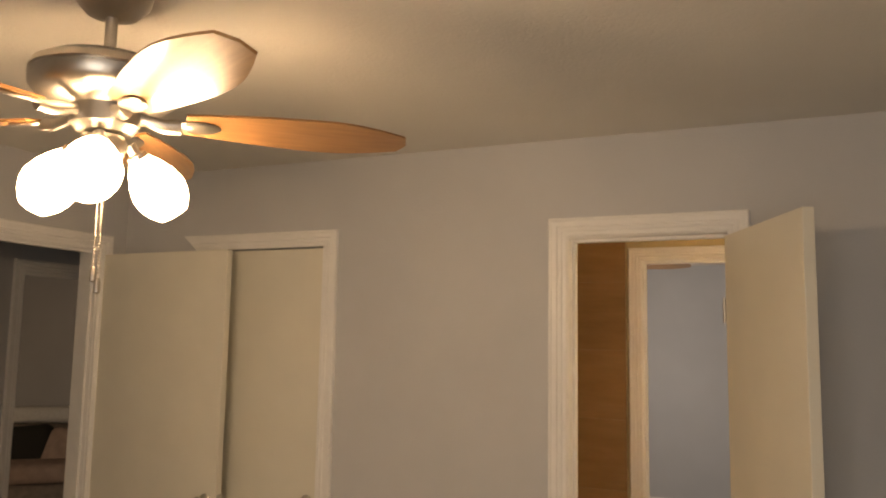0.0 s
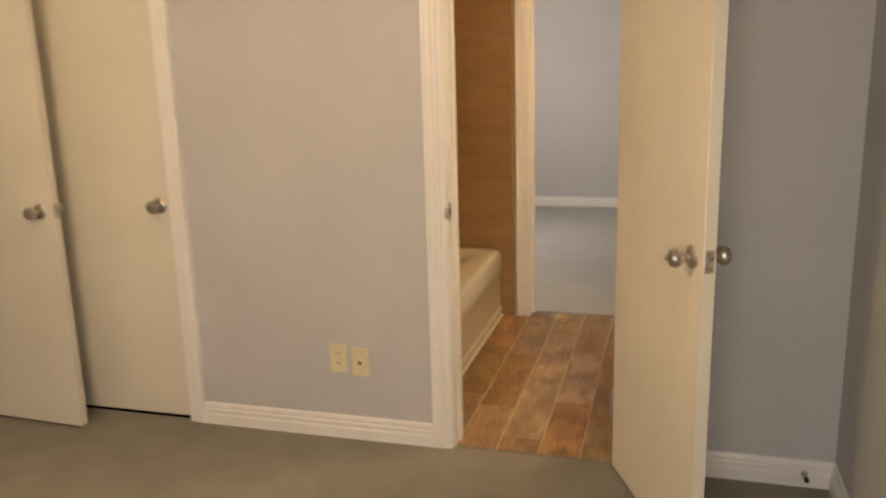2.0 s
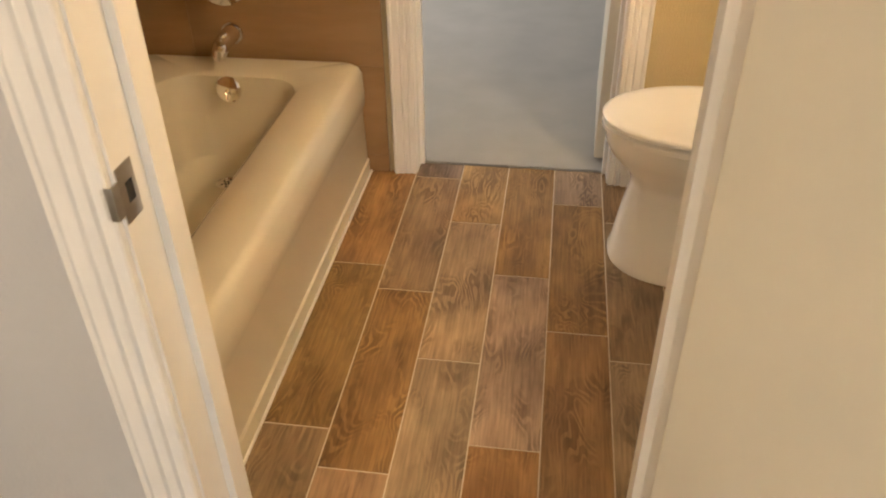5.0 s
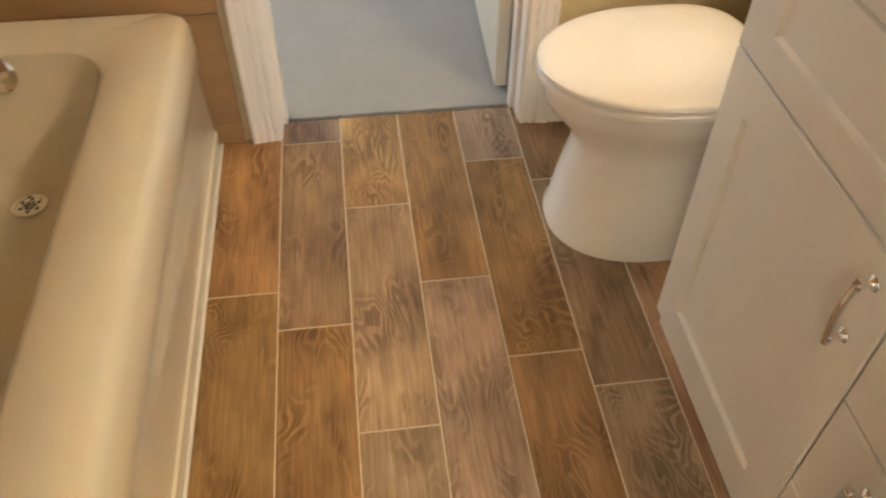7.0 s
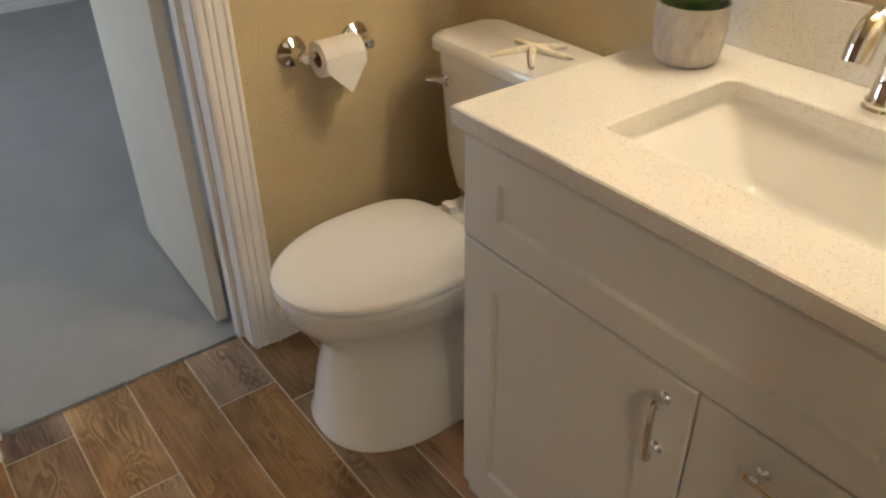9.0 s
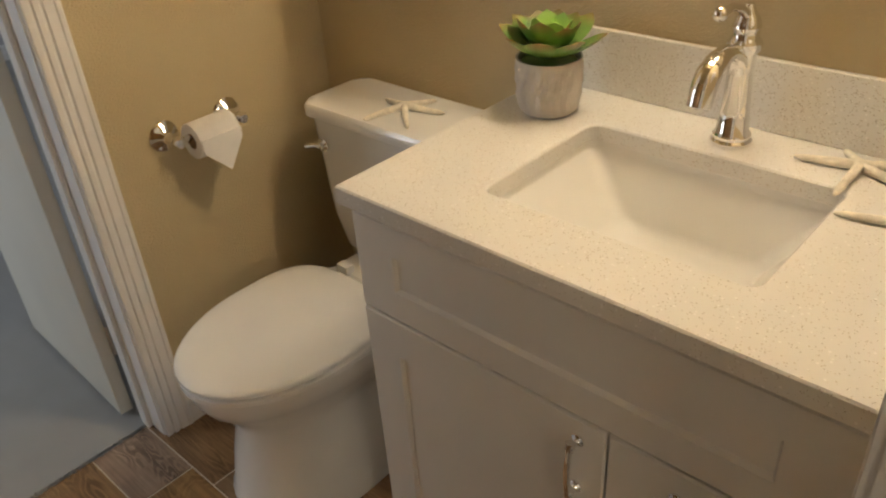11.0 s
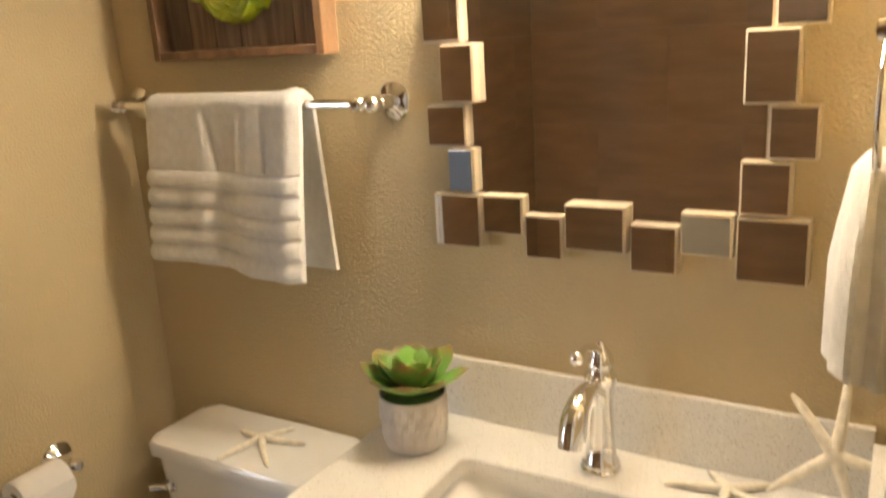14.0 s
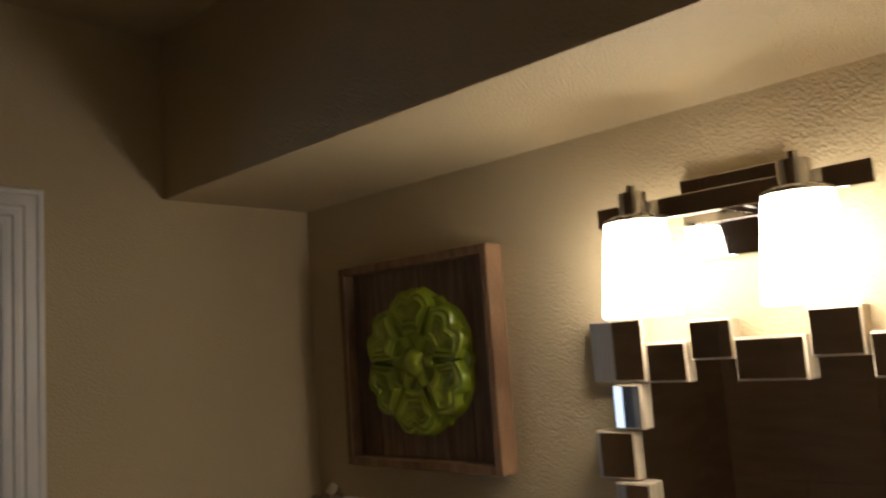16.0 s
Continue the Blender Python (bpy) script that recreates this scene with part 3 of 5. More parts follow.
def pull(parent, y, z, upright):
    """Chrome bow pull on two feet."""
    bm = bmesh.new()
    L = 0.096
    pts, rs = [], []
    for i in range(13):
        u = i / 12
        s = (u - 0.5) * (L + 0.022)
        pts.append((-0.0205 - 0.007 * math.sin(math.pi * u), s, 0))
        rs.append(0.0068 if i in (0, 12) else 0.0046 + 0.0010 * math.sin(math.pi * u))
    tube(pts, rs, 12, bm)
    for s in (-L / 2, L / 2):
        lathe([(0, 0), (0.011, 0), (0.011, 0.003), (0.006, 0.008), (0.0050, 0.013), (0.0065, 0.017), (0.0080, 0.022), (0.0050, 0.026), (0, 0.027)], 16, Matrix.Translation((0, s, 0)) @ pose(0, 0, 0, 0, -90, 0), bm)
    ob = part("handle", bm, CHROME, parent, "chrome bow pull", True)
    ob.matrix_local = Matrix.Translation((VX - 0.016, y, z)) @ pose(0, 0, 0, 90 if upright else 0, 0, 0)
    return ob


GAP = 0.459
shaker("false_front", VY0 + 0.006, VY1 - 0.003, 0.675, 0.862, 0.088, 0.062, van)
dl = shaker("door", GAP + 0.002, VY1 - 0.003, 0.055, 0.670, 0.080, 0.080, van)
pull(dl, GAP + 0.047, 0.582, True)
for z0, z1 in ((0.466, 0.670), (0.262, 0.461), (0.055, 0.257)):
    d = shaker("drawer", VY0 + 0.006, GAP - 0.002, z0, z1, 0.075, 0.070, van)
    pull(d, (VY0 + GAP) / 2, (z0 + z1) / 2 + 0.052, False)

QUARTZ = mat("speckled_quartz", (0.80, 0.78, 0.735), 0.14, var=0.02, scale=4, coat=0.2)
nt = QUARTZ.node_tree
base_in = nt.nodes["Principled BSDF"].inputs["Base Color"]
prev = base_in.links[0].from_socket
tcn = [n for n in nt.nodes if n.bl_idname == "ShaderNodeTexCoord"][0]
for sc, lo, colr in ((330, 0.17, (0.60, 0.54, 0.45, 1)), (190, 0.15, (0.93, 0.91, 0.87, 1)), (420, 0.16, (0.42, 0.36, 0.28, 1))):
    vo = nt.nodes.new("ShaderNodeTexVoronoi")
    vo.inputs["Scale"].default_value = sc
    nt.links.new(tcn.outputs["Object"], vo.inputs["Vector"])
    sepc = nt.nodes.new("ShaderNodeSeparateColor")
    nt.links.new(vo.outputs["Color"], sepc.inputs[0])
    lt = nt.nodes.new("ShaderNodeMath")
    lt.operation, lt.inputs[1].default_value = "LESS_THAN", 0.075
    nt.links.new(sepc.outputs[0], lt.inputs[0])
    l2 = nt.nodes.new("ShaderNodeMath")
    l2.operation, l2.inputs[1].default_value = "LESS_THAN", lo * 2.2
    nt.links.new(vo.outputs["Distance"], l2.inputs[0])
    mulm = nt.nodes.new("ShaderNodeMath")
    mulm.operation = "MULTIPLY"
    nt.links.new(lt.outputs[0], mulm.inputs[0])
    nt.links.new(l2.outputs[0], mulm.inputs[1])
    mx = nt.nodes.new("ShaderNodeMixRGB")
    nt.links.new(mulm.outputs[0], mx.inputs["Fac"])
    nt.links.new(prev, mx.inputs["Color1"])
    mx.inputs["Color2"].default_value = colr
    prev = mx.outputs["Color"]
nt.links.new(prev, base_in)

CX0, CY0, CY1, CT = 0.768, 0.152, 0.970, 0.907
SX0, SX1, SY0, SY1 = 0.895, 1.203, 0.333, 0.768
ct = thing("worktop", "speckled white quartz worktop with back and side splash", "countertop", pose(0, 0, 0))
bm = bmesh.new()
scx, scy, shx, shy = (SX0 + SX1) / 2, (SY0 + SY1) / 2, (SX1 - SX0) / 2, (SY1 - SY0) / 2
ccx, ccy, chx, chy = (CX0 + B_E) / 2, (CY0 + CY1) / 2, (B_E - 0.001 - CX0) / 2, (CY1 - CY0) / 2
n = 6
rr = lambda hx, hy, r, z, cx=ccx, cy=ccy: rounded_rect(cx, cy, hx, hy, r, z, n)
loft([rr(shx, shy, 0.022, CT - 0.031, scx, scy), rr(chx, chy, 0.003, CT - 0.031), rr(chx, chy, 0.003, CT - 0.003), rr(chx - 0.003, chy - 0.003, 0.003, CT), rr(shx + 0.003, shy + 0.003, 0.024, CT, scx, scy),
      rr(shx, shy, 0.022, CT - 0.003, scx, scy), rr(shx, shy, 0.022, CT - 0.031, scx, scy)], bm, cap=False)
part("slab", bm, QUARTZ, ct)
bm = bmesh.new()
box(bm, B_E - 0.014, B_E - 0.001, CY0, CY1, CT + 0.0005, CT + 0.122, 0.002)
part("backsplash", bm, QUARTZ, ct)
bm = bmesh.new()
box(bm, CX0 + 0.012, B_E - 0.0145, CY0 - 0.031, CY0 + 0.0015, CT + 0.0005, CT + 0.102, 0.002)
part("sidesplash", bm, QUARTZ, ct)

sk = thing("sink", "white rectangular undermount porcelain sink", "sink", pose(0, 0, 0))
rs = lambda dx, dy, r, z: rounded_rect(scx, scy, shx + dx, shy + dy, r, z, n)
bowl = part("bowl", loft([rs(0.03, 0.03, 0.03, CT - 0.033), rs(0.006, 0.006, 0.028, CT - 0.033), rs(0.004, 0.003, 0.026, CT - 0.045), rs(0.003, 0.001, 0.026, CT - 0.048), rs(-0.027, -0.078, 0.030, CT - 0.146), rs(-0.028, -0.081, 0.031, CT - 0.150),
                   rs(-0.034, -0.090, 0.034, CT - 0.157), rs(-0.045, -0.105, 0.034, CT - 0.161), rs(-0.10, -0.16, 0.03, CT - 0.165), rs(-0.13, -0.19, 0.015, CT - 0.1655)], cap=False), PORCELAIN, sk, smooth=True)
bowl.data.set_sharp_from_angle(angle=radians(28))
part("drain", lathe([(0, 0), (0.030, 0), (0.030, 0.004), (0.022, 0.005), (0.018, 0.002), (0, 0.004)], 24, pose(scx, scy, CT - 0.1645)), CHROME, sk, "chrome pop-up drain", True)

# toilet
TCY = 1.30
toi = thing("toilet", "white two-piece toilet with the lid closed", "toilet", pose(0, TCY, 0))


def egg(x0, x1, w, z, n=40, sq=0.0, wide=0.56, blunt=1.0):
    """Egg-shaped ring from the tip x0 to the back x1, with half width w at the share wide of its length."""
    pts = []
    c = x0 + (x1 - x0) * wide
    for i in range(n):
        a = 2 * math.pi * i / n
        ca, sa = math.cos(a), math.sin(a)
        p = 1 - sq * 0.5 if ca > 0 else 1.0
        x = c + (x1 - c) * abs(ca) ** p * (1 if ca > 0 else -1) if ca > 0 else c - (c - x0) * abs(ca) ** blunt
        y = w * (abs(sa) ** ((1 - sq * 0.35) if ca > 0 else blunt)) * (1 if sa > 0 else -1)
        pts.append((x, y, z))
    return pts


part("bowl", loft([egg(0.628, 1.20, 0.176, 0.0, sq=0.3, wide=0.4, blunt=0.88), egg(0.628, 1.20, 0.176, 0.010, sq=0.3, wide=0.4, blunt=0.88), egg(0.634, 1.18, 0.169, 0.02, sq=0.3, wide=0.4, blunt=0.88), egg(0.652, 1.17, 0.146, 0.15, sq=0.4, wide=0.44, blunt=0.9), egg(0.668, 1.17, 0.128, 0.232, sq=0.4, wide=0.48, blunt=0.93), egg(0.662, 1.17, 0.132, 0.264, sq=0.3, wide=0.52), egg(0.606, 1.17, 0.165, 0.325, sq=0.2),
                   egg(0.588, 1.17, 0.180, 0.36, sq=0.2), egg(0.584, 1.165, 0.183, 0.392, sq=0.2), egg(0.60, 1.155, 0.17, 0.398, sq=0.2)]), PORCELAIN, toi, smooth=True)
part("rear_deck", loft([rounded_rect(1.20, 0, 0.13, 0.105, 0.03, 0.30), rounded_rect(1.20, 0, 0.135, 0.12, 0.03, 0.405), rounded_rect(1.20, 0, 0.128, 0.113, 0.03, 0.412)]), PORCELAIN, toi, smooth=True)
part("seat", loft([egg(0.600, 1.05, 0.170, 0.3975, sq=0.45), egg(0.596, 1.05, 0.174, 0.401, sq=0.45), egg(0.574, 1.06, 0.192, 0.4025, sq=0.45), egg(0.574, 1.06, 0.192, 0.413, sq=0.45), egg(0.582, 1.057, 0.186, 0.418, sq=0.45), egg(0.62, 1.03, 0.15, 0.4183, sq=0.4)]), PORCELAIN, toi, smooth=True)
part("lid", loft([egg(a, b, w, z, sq=0.95, n=48) for a, b, w, z in ((0.606, 1.025, 0.162, 0.4185), (0.606, 1.025, 0.162, 0.4245), (0.573, 1.043, 0.191, 0.4250), (0.573, 1.043, 0.191, 0.4320), (0.577, 1.040, 0.188, 0.4360), (0.586, 1.033, 0.181, 0.4388), (0.62, 1.01, 0.155, 0.4410), (0.75, 0.95, 0.07, 0.4425))]), PORCELAIN, toi, smooth=True)
for dy in (-0.075, 0.075):
    part("seat_hinge", boxes((1.062, 1.085, dy - 0.018, dy + 0.018, 0.404, 0.432)), PORCELAIN, toi)
part("tank", loft([rounded_rect(1.245, 0, 0.080, 0.190, 0.04, 0.41), rounded_rect(1.24, 0, 0.088, 0.208, 0.04, 0.50), rounded_rect(1.236, 0, 0.097, 0.222, 0.04, 0.765)]), PORCELAIN, toi, smooth=True)
part("tank_lid", loft([rounded_rect(1.234, 0, 0.100, 0.226, 0.035, 0.766), rounded_rect(1.232, 0, 0.106, 0.234, 0.04, 0.772), rounded_rect(1.232, 0, 0.106, 0.234, 0.04, 0.792), rounded_rect(1.232, 0, 0.100, 0.228, 0.04, 0.802), rounded_rect(1.232, 0, 0.085, 0.213, 0.04, 0.806)]), PORCELAIN, toi, smooth=True)
lv = part("flush_lever", lathe([(0, 0), (0.016, 0), (0.016, 0.006), (0.008, 0.010), (0.008, 0.018), (0, 0.018)], 18, pose(1.137, 0.165, 0.705, 0, -90, 0)), CHROME, toi, "chrome and white flush lever", True)
part("paddle", tube([(1.122, 0.168, 0.705), (1.118, 0.185, 0.704), (1.112, 0.204, 0.700)], [0.006, 0.007, 0.008], 12), CHROME, lv, smooth=True)
for dy in (-0.1, 0.1):
    part("bolt_cap", lathe([(0.013, 0), (0.013, 0.008), (0.007, 0.016), (0, 0.018)], 14, pose(0.98, dy * 1.18, 0.012)), PORCELAIN, toi, smooth=True)

# vanity lamp
vl = thing("vanity_light", "chrome two-lamp vanity light with lit opal shades", "wall lamp", pose(0, 0, 0))
bm = bmesh.new()
box(bm, B_E - 0.018, B_E - 0.0005, 0.505, 0.675, 1.945, 2.075, 0.002)
part("back_plate", bm, CHROME, vl, "square chrome back plate")
bm = bmesh.new()
box(bm, 1.252, 1.264, 0.375, 0.785, 2.008, 2.040, 0.001)
part("bar", bm, CHROME, vl)
part("stem", lathe([(0, 0), (0.011, 0), (0.011, 0.065), (0, 0.065)], 16, pose(1.264, 0.59, 2.024, 0, 90, 0)), CHROME, vl, smooth=True)
for y in (0.708, 0.464):
    so = part("socket", lathe([(0, 0.052), (0.008, 0.052), (0.008, 0.040), (0.022, 0.040), (0.022, 0.0), (0.036, 0.004), (0.047, -0.001), (0.047, -0.006), (0, -0.006)], 28, pose(1.232, y, 2.012)), CHROME, vl, smooth=True)
    part("shade", lathe([(0.0455, -0.0065), (0.0480, -0.020), (0.0600, -0.143), (0.058, -0.149), (0.056, -0.145), (0.044, -0.020), (0, -0.0075)], 36, pose(1.232, y, 2.012)), BULB_VANITY, so, "glowing opal glass shade", True)

# ---- bathroom: things on the walls and the worktop ----
fau = thing("faucet", "polished chrome single-lever faucet on the worktop", "faucet", pose(1.262, 0.541, CT + 0.001))
part("body", lathe([(0, 0), (0.032, 0), (0.033, 0.006), (0.029, 0.010), (0.031, 0.016), (0.026, 0.022), (0.0225, 0.06), (0.020, 0.12), (0.021, 0.150), (0.026, 0.157), (0.027, 0.168), (0.021, 0.174), (0.019, 0.186), (0.022, 0.192), (0.018, 0.206), (0.010, 0.216), (0.006, 0.226), (0, 0.228)], 36), CHROME, fau, smooth=True)
pts = [(-0.066 + 0.064 * math.cos(radians(12 + 152 * i / 16)), 0, 0.112 + 0.054 * math.sin(radians(12 + 152 * i / 16))) for i in range(17)] + [(-0.135, 0, 0.106)]
rad = [0.018 - 0.005 * math.sin(math.pi * min(1, i / 11)) + 0.002 * (i > 12) for i in range(17)] + [0.0185]
part("spout", tube(pts, rad, 20), CHROME, fau, smooth=True)
hd = part("handle", tube([(0.0, 0, 0.204), (-0.024, 0.003, 0.224), (-0.055, 0.004, 0.233), (-0.084, 0.004, 0.232)], [0.010, 0.007, 0.006, 0.007], 14), CHROME, fau, smooth=True)
bm = bmesh.new()
bmesh.ops.create_uvsphere(bm, u_segments=18, v_segments=10, radius=0.0115, matrix=Matrix.Translation((-0.091, 0.004, 0.232)))
part("ball_tip", bm, CHROME, hd, smooth=True)

POT_MAT = mat("grey_glazed_stoneware", (0.56, 0.52, 0.47), 0.6, var=0.10, scale=30, bump=0.3, bscale=300)
pot = thing("plant_pot", "ribbed grey stoneware pot with an artificial succulent", "potted plant", pose(1.208, 0.868, CT + 0.001))
bm = bmesh.new()
rings, N = [], 96
for r, z, amp, ph in ((0.0, 0.0, 0, 0), (0.046, 0.0, 0, 0), (0.053, 0.006, 0, 0), (0.0555, 0.014, 0.2, 0), (0.058, 0.038, 1, 0), (0.0595, 0.060, 1, 0.5), (0.060, 0.084, 1, 0), (0.060, 0.094, 0.2, 0), (0.060, 0.102, 0, 0), (0.056, 0.102, 0, 0), (0.055, 0.085, 0, 0)):
    rings.append([((r + 0.0055 * amp * (abs(((i / N * 16 + ph) % 1) - 0.5) * 2 - 0.5)) * math.cos(2 * math.pi * i / N), (r + 0.0055 * amp * (abs(((i / N * 16 + ph) % 1) - 0.5) * 2 - 0.5)) * math.sin(2 * math.pi * i / N), z) for i in range(N)])
part("pot", loft(rings[1:]), POT_MAT, pot)


def leaf_mat(name, c, tip):
    m = mat(name, c, 0.42, var=0.15, scale=25)
    nt = m.node_tree
    b = nt.nodes["Principled BSDF"]
    b.inputs["Subsurface Weight"].default_value = 0.08
    tc = [n for n in nt.nodes if n.bl_idname == "ShaderNodeTexCoord"][0]
    sep = nt.nodes.new("ShaderNodeSeparateXYZ")
    nt.links.new(tc.outputs["Generated"], sep.inputs[0])
    ramp = nt.nodes.new("ShaderNodeValToRGB")
    ramp.color_ramp.elements[0].position, ramp.color_ramp.elements[1].position = 0.72, 1.0
    ramp.color_ramp.elements[0].color, ramp.color_ramp.elements[1].color = (0, 0, 0, 1), (1, 1, 1, 1)
    nt.links.new(sep.outputs["X"], ramp.inputs["Fac"])
    mx = nt.nodes.new("ShaderNodeMixRGB")
    prev = b.inputs["Base Color"].links[0].from_socket
    nt.links.new(ramp.outputs["Color"], mx.inputs["Fac"])
    nt.links.new(prev, mx.inputs["Color1"])
    mx.inputs["Color2"].default_value = (*tip, 1)
    nt.links.new(mx.outputs["Color"], b.inputs["Base Color"])
    return m


LEAF_OUT = leaf_mat("dark_succulent_leaf", (0.125, 0.25, 0.045), (0.24, 0.155, 0.06))
LEAF_IN = leaf_mat("bright_succulent_leaf", (0.20, 0.38, 0.055), (0.24, 0.40, 0.08))
part("moss", lathe([(0, 0.088), (0.054, 0.088), (0.05, 0.094), (0, 0.098)], 24), LEAF_OUT, pot, smooth=True)


def leaf(length, width, material, m):
    rings = []
    for i in range(8):
        u = i / 7
        w = width * (0.35 + 0.65 * math.sin(math.pi * min(1, u * 0.78 + 0.10))) * (1 if u < 0.72 else math.sqrt(max(0.002, 1 - ((u - 0.72) / 0.285) ** 2)))
        x, z = length * u, 0.22 * length * u * u
        rings.append([(x, -w, z + 0.20 * w), (x, -w * 0.5, z - 0.04 * w), (x, 0, z - 0.10 * w), (x, w * 0.5, z - 0.04 * w), (x, w, z + 0.20 * w), (x, w * 0.5, z + 0.12 * w + 0.0015), (x, 0, z + 0.06 * w + 0.002), (x, -w * 0.5, z + 0.12 * w + 0.0015)])
    ob = part("leaf", loft(rings), material, pot, smooth=True)
    ob.matrix_local = m


for count, ln, wd, tilt, z, mt in ((8, 0.098, 0.032, 18, 0.100, LEAF_OUT), (8, 0.084, 0.029, 38, 0.104, LEAF_OUT), (6, 0.066, 0.024, 52, 0.108, LEAF_IN), (5, 0.042, 0.018, 62, 0.112, LEAF_IN), (3, 0.030, 0.012, 76, 0.114, LEAF_IN)):
    for k in range(count):
        a = 360 * k / count + ln * 700 + random.uniform(-7, 7)
        leaf(ln * random.uniform(0.92, 1.08), wd, mt, pose(0, 0, z, 0, 0, a) @ pose(0.006, 0, 0, 0, -tilt + random.uniform(-5, 5), 0))


def starfish(label, m, arms, thick=0.0085):
    """arms: (angle, length) pairs."""
    bm = bmesh.new()
    for a, ln in arms:
        ca, sa = math.cos(radians(a)), math.sin(radians(a))
        bend = random.uniform(-0.10, 0.10)
        pts, rs = [], []
        for i in range(9):
            u = i / 8
            off = bend * ln * u * u
            pts.append((ca * ln * u - sa * off, sa * ln * u + ca * off, thick * (1.0 - 0.35 * u) + random.uniform(-0.0003, 0.0003)))
            rs.append(thick * (1.05 - 0.50 * u) * (0.55 if i == 8 else 1.0) * random.uniform(0.95, 1.05))
        tube(pts, rs, 12, bm)
    bmesh.ops.create_uvsphere(bm, u_segments=18, v_segments=10, radius=1, matrix=Matrix.Translation((0, 0, thick)) @ Matrix.Diagonal((thick * 1.5, thick * 1.5, thick * 1.15, 1)))
    ob = tagged(part("starfish", bm, SEASTAR, None, "", True), label, "starfish", "decorative starfish")
    ob.matrix_world = m
    return ob


def aim_arms(c, tips):
    return [(math.degrees(math.atan2(y - c[1], x - c[0])), math.hypot(x - c[0], y - c[1])) for x, y in tips]


STARS = (("dried cream starfish lying on the toilet tank", (1.229, 1.275), 0.8065, ((1.13, 1.309), (1.231, 1.343), (1.297, 1.244), (1.245, 1.174), (1.143, 1.193)), 0.0085),
         ("dried cream starfish lying on the worktop beside the faucet", (1.272, 0.342), CT + 0.001, ((1.258, 0.435), (1.318, 0.380), (1.320, 0.285), (1.232, 0.237), (1.167, 0.345)), 0.0085),
         ("small dried starfish lying on the quartz worktop", (1.143, 0.222), CT + 0.001, ((1.118, 0.325), (1.222, 0.238), (1.165, 0.160), (1.110, 0.166), (1.044, 0.219)), 0.0075))
for lab, c, z, tips, th0 in STARS:
    starfish(lab, pose(*c, z), aim_arms(c, tips), th0)
starfish("large dried starfish leaning against the backsplash", Matrix.Translation((1.290, 0.200, CT + 0.094)) @ pose(0, 0, 0, 0, -78, 0), [(-8, 0.122), (35, 0.10), (129, 0.112), (-95, 0.072), (-160, 0.098)], 0.010)

# towel bar with a towel
tb = thing("towel_bar", "chrome towel bar with turned posts on the beige wall", "towel bar", pose(0, 0, 0))
BX, BZ = 1.272, 1.505
for y, s in ((0.953, 1), (1.628, -1)):
    p = part("post", lathe([(0, 0), (0.034, 0), (0.035, 0.004), (0.030, 0.009), (0.022, 0.012), (0.013, 0.020), (0.011, 0.050), (0.016, 0.056), (0.018, 0.070), (0.014, 0.082), (0.006, 0.088), (0, 0.089)], 28, pose(B_E - 0.0005, y, BZ, 0, -90, 0)), CHROME, tb, smooth=True)
    part("collar", lathe([(0.009, 0), (0.014, 0.004), (0.009, 0.010), (0.014, 0.016), (0.015, 0.022), (0.008, 0.030)], 20, pose(BX, y + s * 0.012, BZ, -90 * s, 0, 0)), CHROME, p, smooth=True)
part("bar", lathe([(0, 0), (0.0085, 0), (0.0085, 0.675), (0, 0.675)], 16, pose(BX, 0.953, BZ, -90, 0, 0)), CHROME, tb, smooth=True)


def draped(name, label, y0, y1, drop_f, drop_b, bands, ny=46):
    """A folded towel over the bar: outer and inner skins, with a ribbed border near the front hem."""
    secs = []
    for j in range(ny + 1):
        v = j / ny
        y = y0 + (y1 - y0) * v
        fold = 0.005 * math.sin(v * 9.0 + 0.6) + 0.003 * math.sin(v * 23.0)
        edge = 0.5 - abs(v - 0.5)
        th = 0.014 - 0.006 * max(0.0, 1 - edge / 0.05) ** 2 + 0.006 * math.exp(-((v - 0.06) / 0.05) ** 2)
        out, inn = [], []
        NF = 110
        for i in range(NF + 1):
            u = i / NF
            z = BZ - drop_f * (1 - u) - 0.004 * math.sin(v * 7) * (1 - u) - 0.010 * max(0, min(1, (0.42 - v) * 9)) * (1 - u) ** 3
            rib = 0.0
            if bands and u < 0.61:
                rib = 0.013 * (abs(math.sin(u / 0.61 * math.pi * 5)) ** 0.45) - 0.005
            crease = sum(a * math.exp(-((v - c - k * (1 - u)) / w) ** 2) for c, k, w, a in ((0.60, -0.25, 0.022, 0.006), (0.34, 0.05, 0.018, 0.006), (0.20, 0.02, 0.02, 0.005)))
            crease *= math.sin(math.pi * min(1, max(0, (u - 0.55) / 0.45))) ** 0.7
            x = BX - 0.013 + crease - fold * (0.4 + 0.6 * math.sin(math.pi * min(1, u + 0.15))) - 0.010 * (1 - u)
            ys = y + 0.012 * (1 - u) * (v - 0.5) + 0.030 * (1 - u)
            out.append((x - th - rib, ys, z))
            inn.append((x, ys, z))
        for k in range(1, 8):
            a = math.pi * k / 8
            out.append((BX - (0.013 + th) * math.cos(a), y, BZ + (0.012 + th) * math.sin(a)))
            inn.append((BX - 0.013 * math.cos(a), y, BZ + 0.011 * math.sin(a)))
        for i in range(13):
            u = i / 12
            z = BZ - drop_b * u
            x = BX + 0.013 + 0.006 * u + 0.3 * fold * u
            ys = y - 0.026 * u * (1 - v) + 0.01 * u
            out.append((x + th, ys, z))
            inn.append((x, ys, z))
        secs.append(out + inn[::-1])
    ob = part(name, loft(secs), LINEN, None, "", True)
    return tagged(ob, label, "towel")


